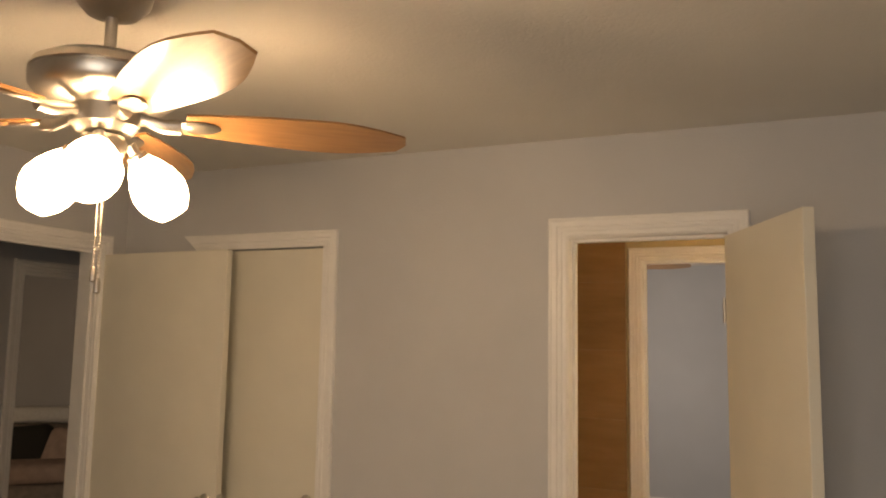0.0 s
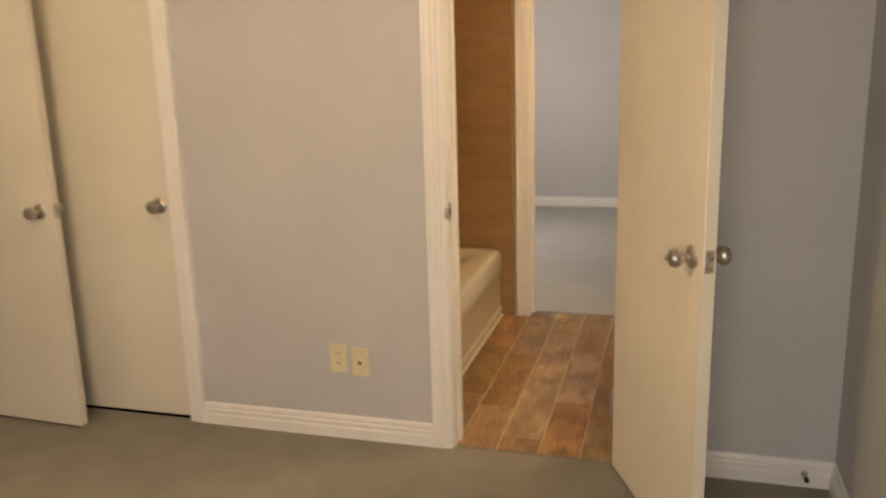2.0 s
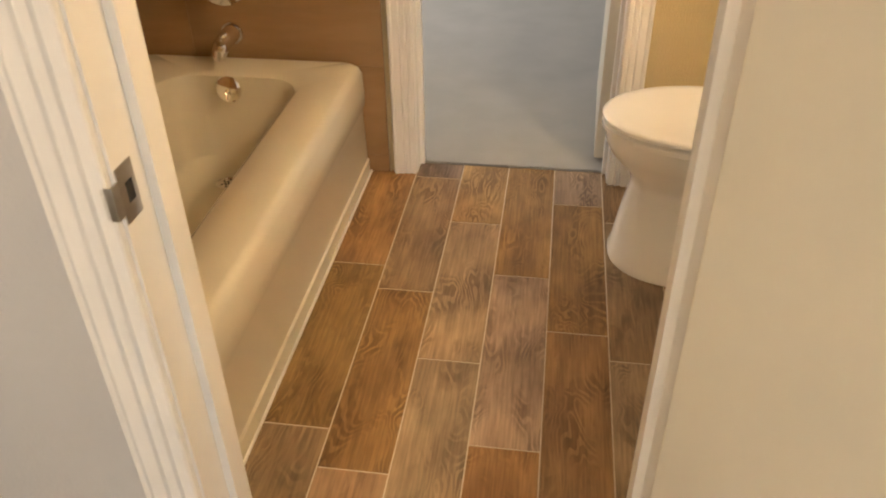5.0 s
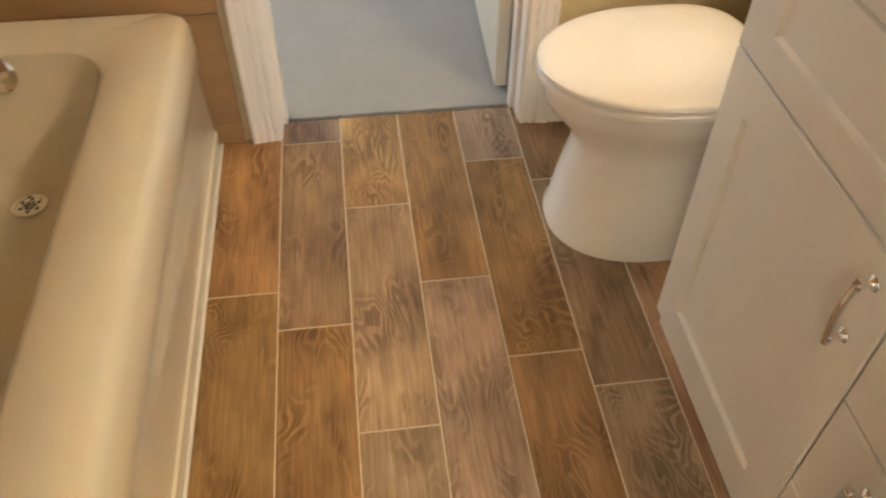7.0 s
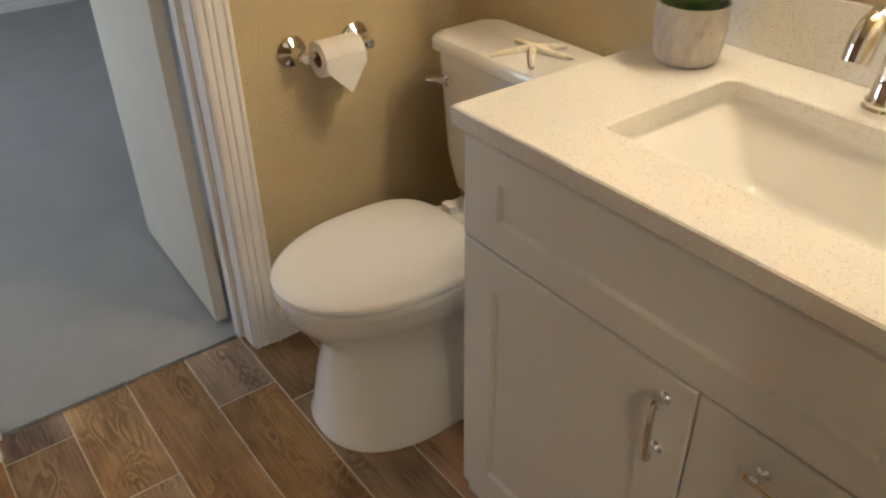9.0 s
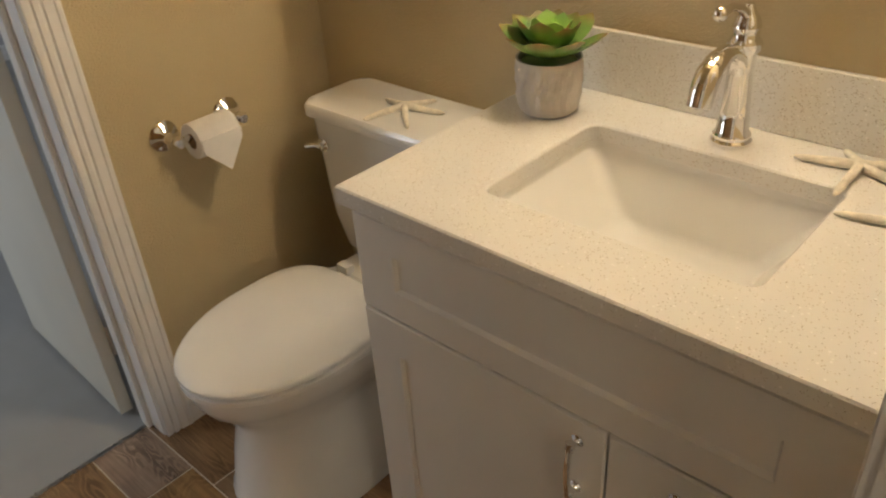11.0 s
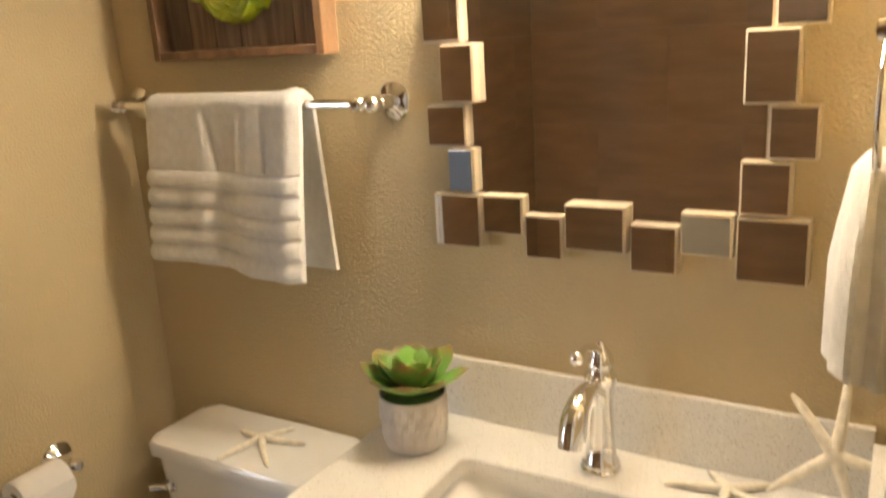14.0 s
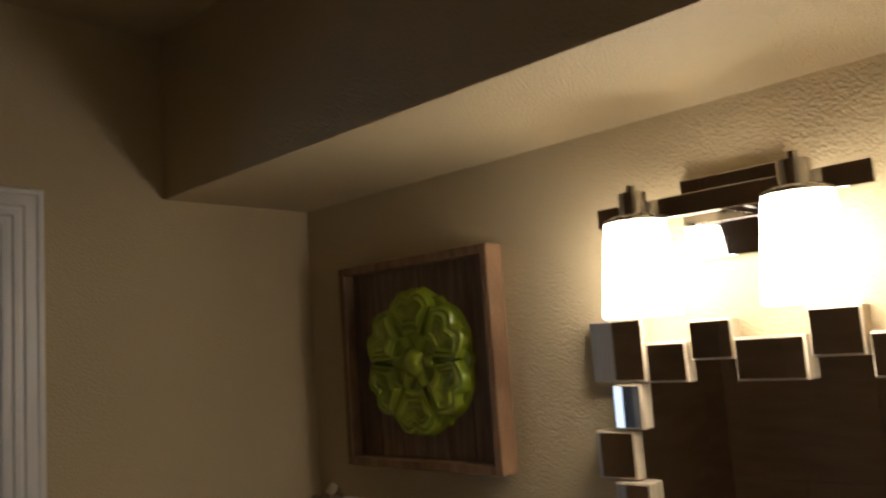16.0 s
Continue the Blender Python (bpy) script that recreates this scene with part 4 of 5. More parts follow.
draped("towel", "white terry towel with a ribbed border folded over the bar", 1.096, 1.508, 0.324, 0.318, True, 90)

# towel ring with a hand towel on the wall beside the vanity
tr = thing("towel_ring", "chrome towel ring beside the vanity", "towel ring", pose(1.085, B_S, 1.595))
part("mount", lathe([(0, 0), (0.030, 0), (0.030, 0.004), (0.020, 0.010), (0.010, 0.016), (0.009, 0.045), (0.014, 0.05), (0.012, 0.062), (0, 0.066)], 24, pose(0, 0.0005, 0, -90, 0, 0)), CHROME, tr, smooth=True)
part("ring", tube([(0.075 * math.sin(2 * math.pi * i / 32), 0.052, -0.078 + 0.075 * math.cos(2 * math.pi * i / 32)) for i in range(33)], 0.0045, 10), CHROME, tr, smooth=True)
rings = []
for i in range(22):
    u = i / 21
    z = 1.465 - 0.222 * u if i else 1.472
    hw = 0.040 + 0.060 * min(1, u * 1.7) ** 0.8 if i else 0.02
    hd = 0.022 + 0.016 * min(1, u * 2) if i else 0.010
    ring = []
    for k in range(40):
        a = 2 * math.pi * k / 40
        f = 1 + 0.09 * math.sin(5 * a + 1.0) * min(1, u * 3) + 0.05 * math.sin(9 * a)
        ring.append((1.085 + hw * f * math.cos(a), max(B_S + 0.004, B_S + 0.052 + hd * f * math.sin(a)), z + 0.006 * math.sin(3 * a) * u))
    rings.append(ring)
tagged(part("hand_towel", loft(rings), LINEN, None, "", True), "white hand towel hanging through the chrome ring", "towel")

# toilet paper
th_ = thing("paper_holder", "chrome two-post toilet paper holder", "paper holder", pose(0, 0, 0))
for x, s in ((0.852, 1), (1.021, -1)):
    p = part("post", lathe([(0, 0), (0.036, 0), (0.037, 0.004), (0.031, 0.010), (0.015, 0.016), (0.010, 0.024), (0.009, 0.050), (0.014, 0.056), (0.015, 0.066), (0.010, 0.076), (0, 0.079)], 26, pose(x, B_N - 0.0005, 0.778, 90, 0, 0)), CHROME, th_, smooth=True)
part("roller", lathe([(0, 0), (0.008, 0), (0.010, 0.02), (0.006, 0.026), (0.006, 0.133), (0.010, 0.14), (0.008, 0.16), (0, 0.16)], 16, pose(0.856, B_N - 0.062, 0.778, 0, 90, 0)), CHROME, th_, smooth=True)
tp = thing("toilet_roll", "white toilet paper roll with a folded triangular end", "toilet paper", pose(0.937, B_N - 0.062, 0.768))
part("roll", lathe([(0.019, -0.053), (0.041, -0.053), (0.042, -0.05), (0.042, 0.05), (0.041, 0.053), (0.019, 0.053), (0.019, -0.053)], 36, pose(0, 0, 0, 0, 90, 0)), PAPER, tp, smooth=True)
part("core", lathe([(0.0185, -0.0525), (0.0188, 0.0525), (0.0165, 0.0525), (0.0165, -0.0525), (0.0185, -0.0525)], 24, pose(0, 0, 0, 0, 90, 0)), mat("brown_cardboard", (0.30, 0.20, 0.12), 0.9), tp, "brown cardboard core", True)
bm = bmesh.new()
flap = [(-0.052, 0.012), (0.052, 0.012), (0.052, -0.012), (0.004, -0.078), (-0.052, -0.02)]
loft([[(x, -0.0435 - 0.004 * (z < -0.05), z) for x, z in flap], [(x, -0.0455 - 0.005 * (z < -0.05), z) for x, z in flap]], bm)
part("folded_end", bm, PAPER, tp)

# wooden wall art
FRAME_WOOD = mat("brown_frame_wood", (0.13, 0.07, 0.032), 0.6, col2=(0.27, 0.16, 0.08), scale=14, stretch=(1, 3, 0.5), bump=0.3, bscale=120, rnd=0.1)
BACK_WOOD = mat("weathered_brown_board", (0.10, 0.062, 0.038), 0.7, col2=(0.20, 0.135, 0.085), scale=16, stretch=(1, 6, 0.5), bump=0.3, bscale=120, rnd=0.2)
LIME = mat("lime_green_glaze", (0.23, 0.30, 0.010), 0.25, col2=(0.31, 0.38, 0.018), scale=8, coat=0.5, bump=0.08, bscale=90)
AY0, AY1, AZ0, AZ1 = 1.067, 1.514, 1.593, 2.030
art = thing("wall_art", "lime green carved flower in a brown wooden frame", "wall art", pose(0, 0, 0))
for i, (a, b, c, d) in enumerate(((AY0, AY0 + 0.018, AZ0, AZ1), (AY1 - 0.018, AY1, AZ0, AZ1), (AY0 + 0.0185, AY1 - 0.0185, AZ0, AZ0 + 0.018), (AY0 + 0.0185, AY1 - 0.0185, AZ1 - 0.018, AZ1))):
    bm = bmesh.new()
    box(bm, B_E - 0.046, B_E - 0.0005, a, b, c, d, 0.002)
    part("frame_rail", bm, FRAME_WOOD, art)
NB = 6
for i in range(NB):
    w = (AY1 - AY0 - 0.038) / NB
    bm = bmesh.new()
    box(bm, B_E - 0.018, B_E - 0.003, AY0 + 0.019 + w * i + 0.001, AY0 + 0.019 + w * (i + 1) - 0.001, AZ0 + 0.019, AZ1 - 0.019, 0.0015)
    part("board", bm, BACK_WOOD, art)
bm = bmesh.new()
NR, NT, R0 = 64, 336, 0.157
grid = []
for i in range(NR + 1):
    u = i / NR
    row = []
    for k in range(NT):
        a = 2 * math.pi * k / NT
        ph = ((a * 6 / (2 * math.pi)) % 1) - 0.5
        Rr = R0 * (0.925 + 0.085 * math.cos(math.pi * ph) ** 2 - 0.03 * math.exp(-(ph / 0.10) ** 2) + 0.045 * math.exp(-((abs(ph) - 0.5) / 0.06) ** 2))
        h = 0.010
        if u > 0.40:
            w = (u - 0.40) / 0.60
            half = 0.41 + 0.085 * math.sin(min(1.0, w * 1.25) * math.pi / 2)
            rim = 0.985 - 0.13 * math.exp(-(ph / 0.11) ** 2) - 0.30 * (2 * abs(ph)) ** 5
            e = min((half - abs(ph)) * 1.9 * u, (rim - w) * 0.75, w * 0.9 + 0.02)
            t = max(0.0, min(1.0, e / 0.05))
            h += 0.001 + (0.017 + 0.005 * math.sin(math.pi * w)) * math.sqrt(t * (2 - t))
            h -= 0.0050 * math.exp(-((e - 0.125) / 0.022) ** 2) + 0.0045 * math.exp(-((e - 0.245) / 0.022) ** 2)
            h += 0.0025 * math.exp(-((e - 0.185) / 0.03) ** 2) - 0.006 * max(0.0, min(1.0, (e - 0.27) / 0.08))
        elif u > 0.19:
            ph2 = ((a * 6 / (2 * math.pi) + 0.5) % 1) - 0.5
            w = (u - 0.19) / 0.21
            lobe = max(0.0, 1 - (2.3 * abs(ph2) / (1.05 - 0.55 * w)) ** 2)
            h += 0.006 + 0.016 * math.sqrt(lobe) * (0.75 + 0.25 * math.sin(math.pi * w)) * (1 if w > 0.06 else 0.4)
        else:
            h += 0.012 + 0.020 * math.sqrt(max(0.0, 1 - (u / 0.175) ** 2))
        if u > 0.97:
            h = 0.006 * (1 - u) / 0.03
        row.append(bm.verts.new((-h, Rr * u * math.cos(a), Rr * u * math.sin(a))) if i else None)
    if i == 0:
        grid.append([bm.verts.new((-0.038, 0, 0))])
    else:
        grid.append(row)
for k in range(NT):
    bm.faces.new((grid[0][0], grid[1][k], grid[1][(k + 1) % NT]))
for a, b in zip(grid[1:], grid[2:]):
    for k in range(NT):
        bm.faces.new((a[k], a[(k + 1) % NT], b[(k + 1) % NT], b[k]))
fl = part("flower", bm, LIME, art, "glossy lime green carved flower", True)
fl.matrix_local = pose(B_E - 0.0185, (AY0 + AY1) / 2 - 0.002, (AZ0 + AZ1) / 2)

# mirror framed with small mirror blocks
MIRROR = mat("silvered_mirror", (0.80, 0.80, 0.80), 0.02, 1.0, var=0.0, rvar=0.01)
EDGE = mat("champagne_mirror_edge", (0.66, 0.56, 0.40), 0.35, 0.3, var=0.06, scale=30)
mir = thing("wall_mirror", "square wall mirror framed with staggered mirror blocks", "mirror", pose(0, 0, 0))
bm = bmesh.new()
box(bm, B_E - 0.014, B_E - 0.0005, 0.315, 0.800, 1.30, 1.80, 0.001)
part("back_panel", bm, EDGE, mir)
part("mirror_panel", boxes((B_E - 0.0165, B_E - 0.0142, 0.320, 0.795, 1.305, 1.795)), MIRROR, mir, "large central mirror pane")
TILES = [(0.759, 0.861, 1.759, 1.863, 0), (0.686, 0.757, 1.757, 1.822, 0), (0.609, 0.680, 1.790, 1.853, 0), (0.502, 0.607, 1.757, 1.822, 1), (0.425, 0.498, 1.788, 1.858, 1), (0.352, 0.423, 1.757, 1.820, 0),
         (0.247, 0.347, 1.755, 1.862, 1), (0.771, 0.826, 1.682, 1.757, 5), (0.794, 0.867, 1.601, 1.680, 4), (0.769, 0.834, 1.502, 1.599, 1), (0.792, 0.868, 1.428, 1.500, 4), (0.779, 0.831, 1.350, 1.426, 2),
         (0.772, 0.865, 1.251, 1.347, 0), (0.692, 0.768, 1.280, 1.348, 0), (0.622, 0.690, 1.243, 1.318, 0), (0.515, 0.617, 1.265, 1.342, 1), (0.436, 0.511, 1.237, 1.315, 0), (0.356, 0.433, 1.271, 1.338, 3),
         (0.253, 0.353, 1.238, 1.336, 0), (0.281, 0.351, 1.339, 1.418, 0), (0.250, 0.316, 1.420, 1.496, 0), (0.278, 0.350, 1.497, 1.599, 1), (0.247, 0.314, 1.600, 1.676, 0), (0.273, 0.348, 1.677, 1.754, 0)]
for y0, y1, z0, z1, tl in TILES:
    cy, cz, hy, hz = (y0 + y1) / 2, (z0 + z1) / 2, (y1 - y0) / 2 - 0.0005, (z1 - z0) / 2 - 0.0005
    dep = 0.037 if tl == 1 else 0.030
    bm = bmesh.new()
    box(bm, -dep, -0.0005, -hy, hy, -hz, hz, 0.002)
    blk = part("mirror_block", bm, EDGE, mir)
    blk.matrix_local = pose(B_E, cy, cz)
    bm = bmesh.new()
    box(bm, -0.0022, 0.0, -hy + 0.0035, hy - 0.0035, -hz + 0.0035, hz - 0.0035)
    fc = part("mirror_face", bm, MIRROR, blk)
    turn = {2: -5.0, 4: 1.6, 5: -3.6}.get(tl, random.uniform(-0.25, 0.25))
    nod = {3: -6.0}.get(tl, random.uniform(-0.2, 0.2))
    fc.matrix_local = pose(-dep - (0.0045 if tl in (2, 3, 5) else 0.0016), 0, 0, 0, nod, turn)

# ---- far bedroom ceiling fan, seen through both doorways ----
ff = thing("bedroom_fan", "dark-bladed ceiling fan in the far bedroom", "ceiling fan", pose(-0.66, 3.58, CEIL))
part("canopy", lathe([(0, 0), (0.065, 0), (0.06, -0.04), (0.015, -0.06), (0, -0.06)], 24), NICKEL, ff, smooth=True)
part("motor", lathe([(0, -0.05), (0.012, -0.05), (0.012, -0.09), (0.09, -0.10), (0.12, -0.14), (0.10, -0.20), (0, -0.21)], 32), NICKEL, ff, smooth=True)
for k in range(5):
    b = new("blade", blade_mesh)
    b.parent = ff
    b.matrix_local = pose(0, 0, -0.17, 0, 0, 4 + 72 * k) @ pose(0, 0, 0, -12, 0, 0)

# ---- living room across the hall ----
SOFA_MAT = mat("taupe_sofa_fabric", (0.24, 0.20, 0.17), 0.95, var=0.15, scale=20, bump=0.6, bscale=300)
PINK = mat("dusty_pink_fabric", (0.42, 0.31, 0.26), 0.95, var=0.12, scale=15, bump=0.6, bscale=300)
so = thing("sofa", "taupe fabric sofa heaped with cushions in the dark living room", "sofa", pose(-5.25, 1.60, 0, 0, 0, 35))
for nm, b in (("base", (-1.0, 1.0, -0.45, 0.45, 0.06, 0.30)), ("seat_cushion", (-0.80, 0.0, -0.50, 0.25, 0.305, 0.46)), ("seat_cushion", (0.005, 0.80, -0.50, 0.25, 0.305, 0.46)), ("backrest", (-1.0, 1.0, 0.255, 0.47, 0.305, 0.85)), ("armrest", (-1.0, -0.81, -0.46, 0.25, 0.305, 0.62)), ("armrest", (0.81, 1.0, -0.46, 0.25, 0.305, 0.62))):
    bm = bmesh.new()
    box(bm, *b, 0.05 if nm != "base" else 0.01, None, 4)
    part(nm, bm, SOFA_MAT, so, smooth=True)
for x, y in ((-0.9, -0.38), (0.9, -0.38), (-0.9, 0.38), (0.9, 0.38)):
    part("foot", boxes((x - 0.03, x + 0.03, y - 0.03, y + 0.03, 0, 0.06)), DARK, so)


def cushion(label, m, w, h, d, material, name="cushion"):
    bm = bmesh.new()
    box(bm, -w / 2, w / 2, -d / 2, d / 2, -h / 2, h / 2, min(w, h, d) * 0.42, m, 5)
    return tagged(part(name, bm, material, None, "", True), label, name)


sm = pose(-5.25, 1.60, 0, 0, 0, 35)
cushion("dusty pink cushion slumped on the sofa", sm @ pose(0.62, -0.02, 0.62, -28, 8, -6), 0.5, 0.42, 0.16, PINK)
cushion("dusty pink blanket heaped on the sofa seat", sm @ pose(0.38, -0.28, 0.535, 0, 0, 8), 0.75, 0.15, 0.45, PINK, "blanket")
cushion("dark cushion on the taupe sofa", sm @ pose(0.20, 0.06, 0.66, -25, -5, 0), 0.45, 0.4, 0.16, DARK)
cushion("white folded bedding on top of the sofa back", sm @ pose(0.28, 0.36, 0.925, 0, 0, 4), 0.6, 0.14, 0.22, LINEN, "bedding")

# ---- pieces of the floors and tiled walls ----
def plank_material():
    m = bpy.data.materials.new("wood_look_tile")
    m.use_nodes = True
    nt = m.node_tree
    N, L = nt.nodes.new, nt.links.new
    b = nt.nodes["Principled BSDF"]
    tc, oi = N("ShaderNodeTexCoord"), N("ShaderNodeObjectInfo")
    comb, mul, add = N("ShaderNodeCombineXYZ"), N("ShaderNodeVectorMath"), N("ShaderNodeVectorMath")
    for k in "XYZ":
        L(oi.outputs["Random"], comb.inputs[k])
    mul.operation, mul.inputs["Scale"].default_value = "SCALE", 53.0
    L(comb.outputs[0], mul.inputs[0])
    L(tc.outputs["Object"], add.inputs[0])
    L(mul.outputs[0], add.inputs[1])
    def mapped(scale):
        mp = N("ShaderNodeMapping")
        mp.inputs["Scale"].default_value = scale
        L(add.outputs[0], mp.inputs["Vector"])
        return mp.outputs[0]
    big = N("ShaderNodeTexNoise")
    big.inputs["Scale"].default_value, big.inputs["Detail"].default_value = 1.0, 4
    L(mapped((11, 4.5, 1)), big.inputs["Vector"])
    ring = N("ShaderNodeTexNoise")
    ring.inputs["Scale"].default_value, ring.inputs["Detail"].default_value, ring.inputs["Distortion"].default_value = 1.0, 2.5, 0.5
    L(mapped((9.0, 3.2, 1)), ring.inputs["Vector"])
    k1, k2, k3, sx = N("ShaderNodeMath"), N("ShaderNodeMath"), N("ShaderNodeMath"), N("ShaderNodeSeparateXYZ")
    k1.operation, k1.inputs[1].default_value, k2.operation = "MULTIPLY", 120.0, "SINE"
    k3.operation, k3.inputs[1].default_value = "MULTIPLY_ADD", 190.0
    L(add.outputs[0], sx.inputs[0])
    L(ring.outputs["Fac"], k1.inputs[0])
    L(sx.outputs["X"], k3.inputs[0])
    L(k1.outputs[0], k3.inputs[2])
    L(k3.outputs[0], k2.inputs[0])
    fine = N("ShaderNodeTexNoise")
    fine.inputs["Scale"].default_value, fine.inputs["Detail"].default_value = 1.0, 5
    L(mapped((170, 9, 1)), fine.inputs["Vector"])
    r1 = N("ShaderNodeValToRGB")
    e = r1.color_ramp.elements
    e[0].position, e[1].position = 0.30, 0.72
    e[0].color, e[1].color = (0.235, 0.132, 0.062, 1), (0.50, 0.305, 0.148, 1)
    L(big.outputs["Fac"], r1.inputs["Fac"])
    m1 = N("ShaderNodeMixRGB")
    m1.blend_type = "MULTIPLY"
    rw = N("ShaderNodeValToRGB")
    rw.color_ramp.elements[0].position, rw.color_ramp.elements[1].position = 0.05, 0.6
    rw.color_ramp.elements[0].color, rw.color_ramp.elements[1].color = (0.36, 0.31, 0.27, 1), (1, 1, 1, 1)
    L(k2.outputs[0], rw.inputs["Fac"])
    spots = N("ShaderNodeTexNoise")
    spots.inputs["Scale"].default_value, spots.inputs["Detail"].default_value = 1.0, 3.0
    L(mapped((15, 6, 1)), spots.inputs["Vector"])
    sr = N("ShaderNodeMapRange")
    sr.inputs["From Min"].default_value, sr.inputs["From Max"].default_value, sr.inputs["To Max"].default_value = 0.45, 0.66, 0.70
    L(spots.outputs["Fac"], sr.inputs["Value"])
    L(sr.outputs[0], m1.inputs["Fac"])
    L(r1.outputs["Color"], m1.inputs["Color1"])
    L(rw.outputs["Color"], m1.inputs["Color2"])
    m2 = N("ShaderNodeMixRGB")
    m2.blend_type = "OVERLAY"
    m2.inputs["Fac"].default_value = 0.55
    L(m1.outputs["Color"], m2.inputs["Color1"])
    L(fine.outputs["Fac"], m2.inputs["Color2"])
    hsv = N("ShaderNodeHueSaturation")
    for k, lo, hi, mult in (("Value", 0.70, 1.18, 1.0), ("Saturation", 0.68, 1.10, 7.31), ("Hue", 0.494, 0.514, 13.7)):
        fr, mr = N("ShaderNodeMath"), N("ShaderNodeMapRange")
        mu = N("ShaderNodeMath")
        mu.operation, mu.inputs[1].default_value = "MULTIPLY", mult
        fr.operation = "FRACT"
        L(oi.outputs["Random"], mu.inputs[0])
        L(mu.outputs[0], fr.inputs[0])
        L(fr.outputs[0], mr.inputs["Value"])
        mr.inputs["To Min"].default_value, mr.inputs["To Max"].default_value = lo, hi
        L(mr.outputs[0], hsv.inputs[k])
    L(m2.outputs["Color"], hsv.inputs["Color"])
    L(hsv.outputs["Color"], b.inputs["Base Color"])
    rr = N("ShaderNodeMapRange")
    rr.inputs["To Min"].default_value, rr.inputs["To Max"].default_value = 0.36, 0.58
    L(big.outputs["Fac"], rr.inputs["Value"])
    L(rr.outputs[0], b.inputs["Roughness"])
    bp = N("ShaderNodeBump")
    bp.inputs["Strength"].default_value, bp.inputs["Distance"].default_value = 0.12, 0.002
    L(fine.outputs["Fac"], bp.inputs["Height"])
    L(bp.outputs[0], b.inputs["Normal"])
    return m


PLANK = plank_material()
piece_meshes = {}


def piece(name, x, y, z, sx, sy, sz, material, parent, ch=0.0015):
    """A slab with its upper side chamfered all round, its top face at z + sz / 2; slabs of one size share a mesh."""
    key = (round(sx, 3), round(sy, 3), round(sz, 3), material.name)
    if key not in piece_meshes:
        bm = bmesh.new()
        box(bm, -sx / 2, sx / 2, -sy / 2, sy / 2, -sz / 2, sz / 2, ch, None, 1)
        me = bpy.data.meshes.new(name)
        bm.to_mesh(me)
        bm.free()
        me.materials.append(material)
        piece_meshes[key] = me
    ob = new(name, piece_meshes[key])
    ob.parent = parent
    ob.location = (x, y, z)
    return ob


bf = tagged(part("bath_floor", boxes((B_W - 0.05, B_E + 0.05, 0.0125, 1.7515, -0.06, -0.0012)), GROUT), "sand-coloured grout bed under wood-look floor tiles", "floor", kind="structure")
P, LEN = 0.1555, 0.622
for k, j in ((-1, 1.136), (0, 1.029), (1, 0.765), (2, 0.507), (3, 0.905), (4, 0.814), (5, 0.55), (6, 0.33), (7, 0.12)):
    x0, x1 = k * P, min((k + 1) * P, B_E)
    ys = sorted({0.013, 1.751} | {round(j + LEN * i, 4) for i in range(-4, 5) if 0.03 < j + LEN * i < 1.735})
    for a, b in zip(ys, ys[1:]):
        piece("floor_tile", (x0 + x1) / 2, (a + b) / 2, -0.005, x1 - x0 - 0.0026, b - a - 0.0026, 0.010, PLANK, bf)

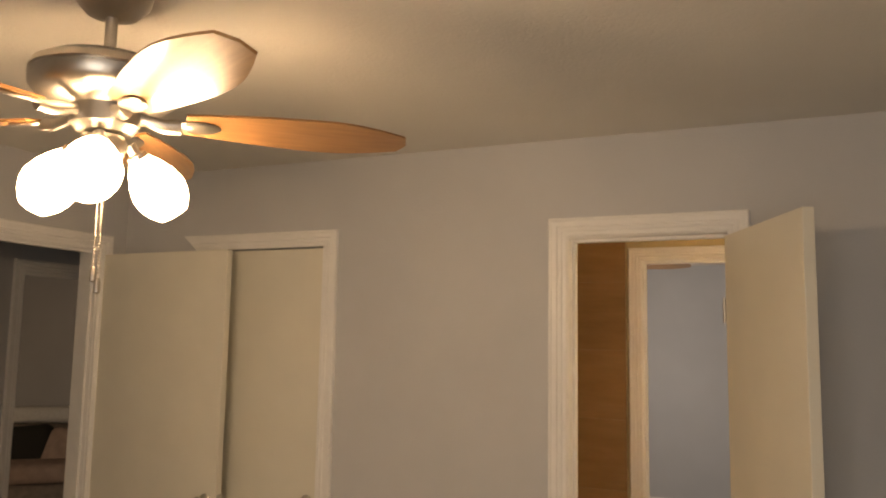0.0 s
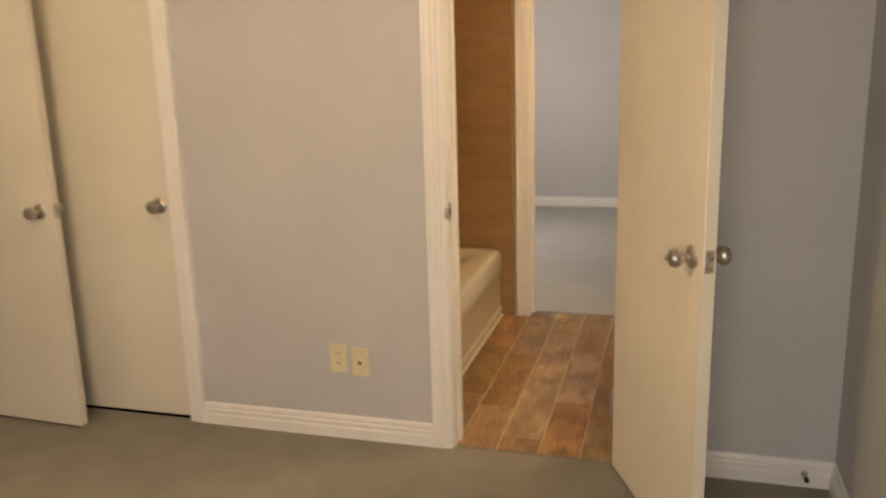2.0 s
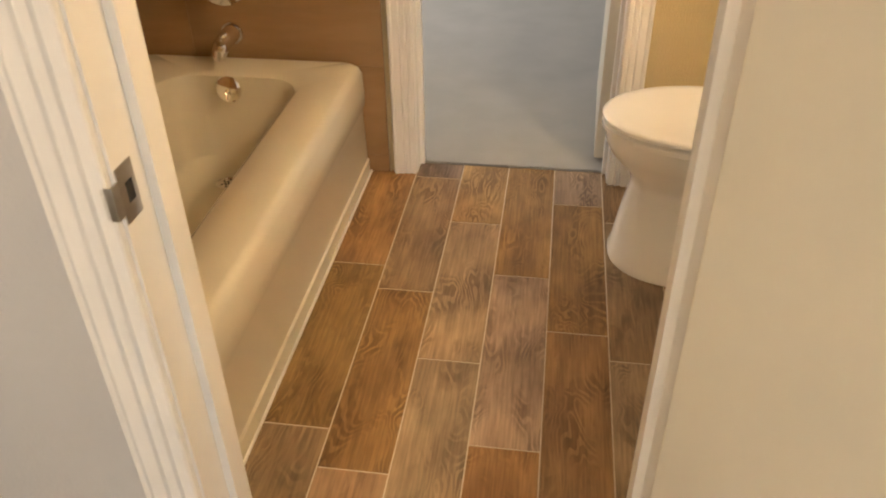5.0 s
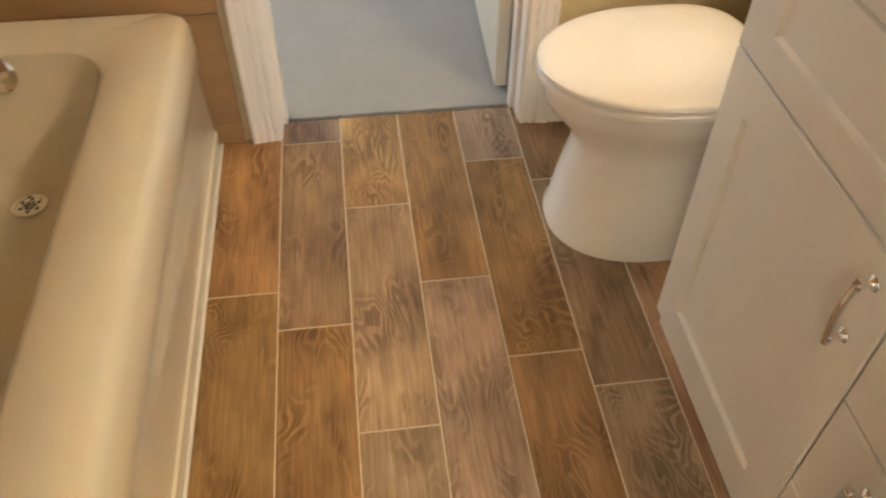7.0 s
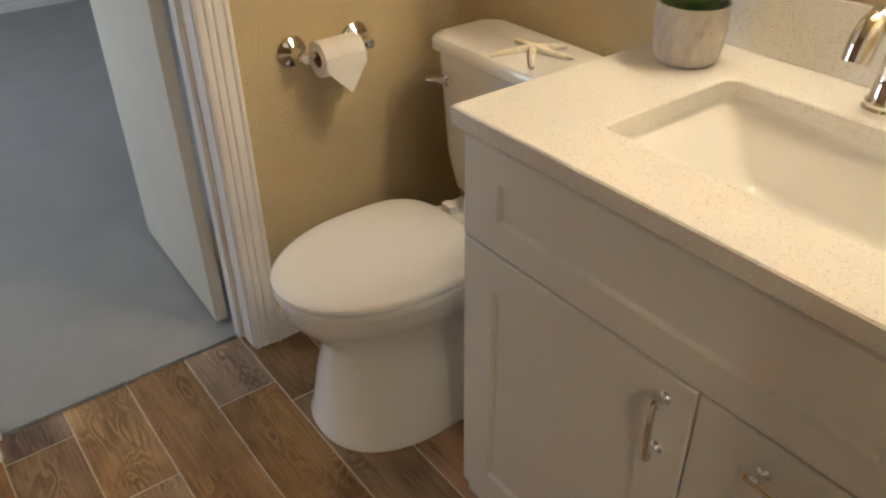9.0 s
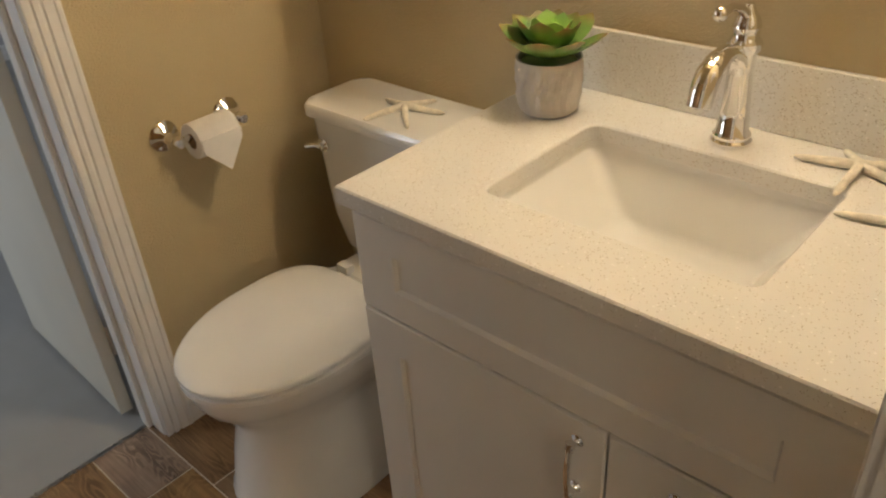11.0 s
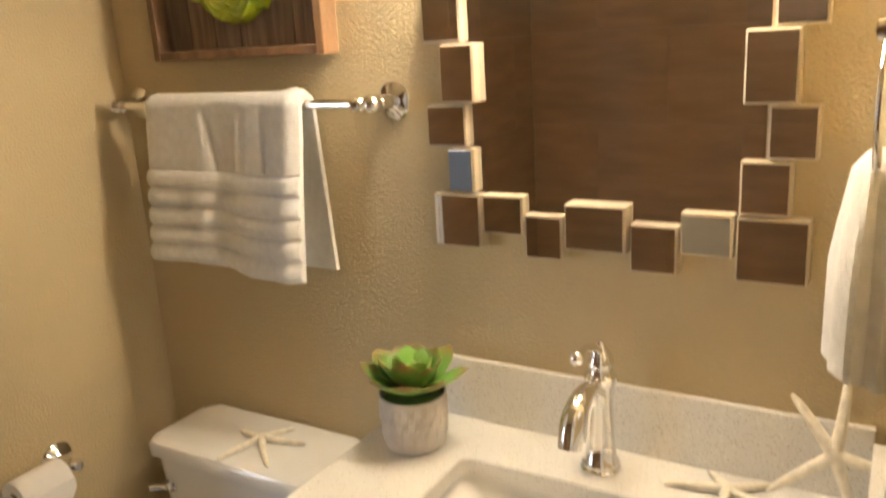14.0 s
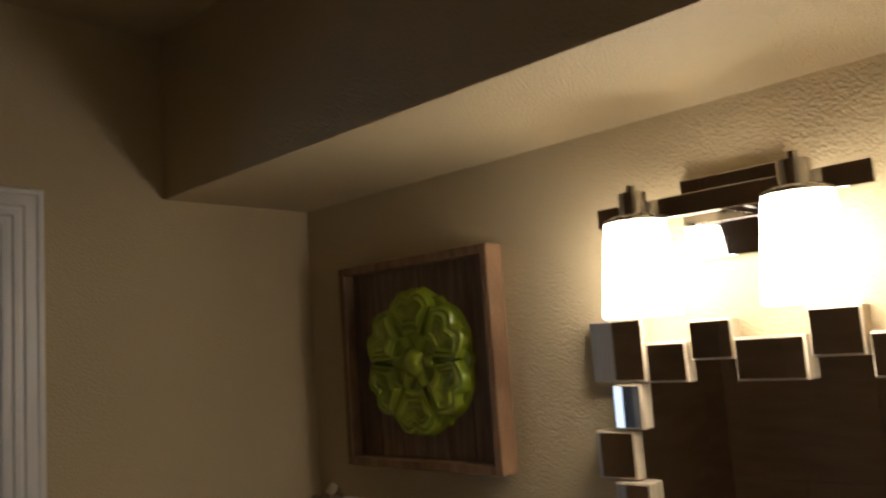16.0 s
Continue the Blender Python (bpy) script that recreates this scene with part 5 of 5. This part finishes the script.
# brown wall tiles round the tub
TH = 0.4035
ZS = [0.0, 0.062] + [0.377 + TH * i for i in range(6)]
for wname, along, fixed, a0, a1, out, zmin, lab in (
        ("bath_tile_west", "y", B_W, 0.125, B_N - 0.009, 1, 0.377, "large brown tiles on the long wall of the tub alcove"),
        ("bath_tile_north", "x", B_N, B_W, -0.0925, -1, 0.0, "large brown tiles on the plumbing wall of the tub"),
        ("bath_tile_south", "x", B_S, B_W, -0.0925, 1, 0.0, "large brown tiles on the end wall of the tub")):
    if along == "y":
        bed = boxes((fixed, fixed + 0.006, a0, a1, zmin, BCEIL - 0.001))
    else:
        bed = boxes((a0 + 0.001, a1, min(fixed, fixed + out * 0.006), max(fixed, fixed + out * 0.006), zmin, BCEIL - 0.001))
    bed = tagged(part(wname, bed, WALL_GROUT), lab, "tiled wall", kind="structure")
    for r, (z0, z1) in enumerate(zip(ZS, ZS[1:] + [BCEIL - 0.002])):
        if z0 < zmin - 0.001 or z1 - z0 < 0.01:
            continue
        z1 = min(z1, BCEIL - 0.002)
        xs = sorted({a0 + (0.0105 if along == "x" else 0), a1} | {v for v in (a1 - 0.62 * i - (0.31 if r % 2 else 0) for i in range(0, 4)) if a0 + 0.05 < v < a1 - 0.05})
        for u0, u1 in zip(xs, xs[1:]):
            if along == "y":
                piece("wall_tile", fixed + 0.005, (u0 + u1) / 2, (z0 + z1) / 2, 0.009, u1 - u0 - 0.002, z1 - z0 - 0.002, TILE_WALL, bed, 0.001)
            else:
                piece("wall_tile", (u0 + u1) / 2, fixed + out * 0.005, (z0 + z1) / 2, u1 - u0 - 0.002, 0.009, z1 - z0 - 0.002, TILE_WALL, bed, 0.001)

# cut edges of the carpets at the bathroom thresholds
def carpet_edge(name, x0, x1, y, sgn, material, label):
    """Loose tufts along a carpet's cut edge, leaning over the tiles towards sgn."""
    bm = bmesh.new()
    for i in range(int((x1 - x0) / 0.0028)):
        x = x0 + 0.0028 * i + random.uniform(-0.001, 0.001)
        l, h, w = random.uniform(0.004, 0.013), random.uniform(0.004, 0.009), random.uniform(0.0014, 0.0028)
        dx = random.uniform(-0.004, 0.004)
        base = [bm.verts.new((x - w, y - sgn * 0.006, 0.0002)), bm.verts.new((x + w, y - sgn * 0.006, 0.0002)), bm.verts.new((x, y - sgn * 0.004, h))]
        tip = bm.verts.new((x + dx, y + sgn * l, 0.0012))
        bm.faces.new(base)
        for a, b in ((0, 1), (1, 2), (2, 0)):
            bm.faces.new((base[a], base[b], tip))
    return tagged(part(name, bm, material), label, "carpet edge", kind="stuff")


carpet_edge("carpet_edge", FAR_L + 0.026, FAR_R - 0.026, 1.752, -1, FAR_CARPET, "frayed cut edge of the pale grey carpet")
carpet_edge("carpet_edge", DOOR_L + 0.014, DOOR_R - 0.014, 0.012, 1, CARPET, "frayed cut edge of the grey-beige carpet")

# red-brown boards of the hall floor
hf = tagged(part("hall_boards", boxes((-3.62, -2.3905, -4.02, 2.6, -0.06, -0.012)), DARK), "red-brown wooden hall floor", "floor", kind="structure")
for i in range(13):
    x = -3.62 + 0.0946 * (i + 0.5)
    for j in range(5):
        L = 1.3
        y = -3.6 + 0.5 * (i * 7 % 5) / 2 + L * j
        y0, y1 = max(-4.0, y - L / 2), min(2.59, y + L / 2)
        if y1 - y0 > 0.1:
            piece("floorboard", x, (y0 + y1) / 2, -0.006, 0.0936, y1 - y0 - 0.001, 0.012, RED_WOOD, hf, 0.001)
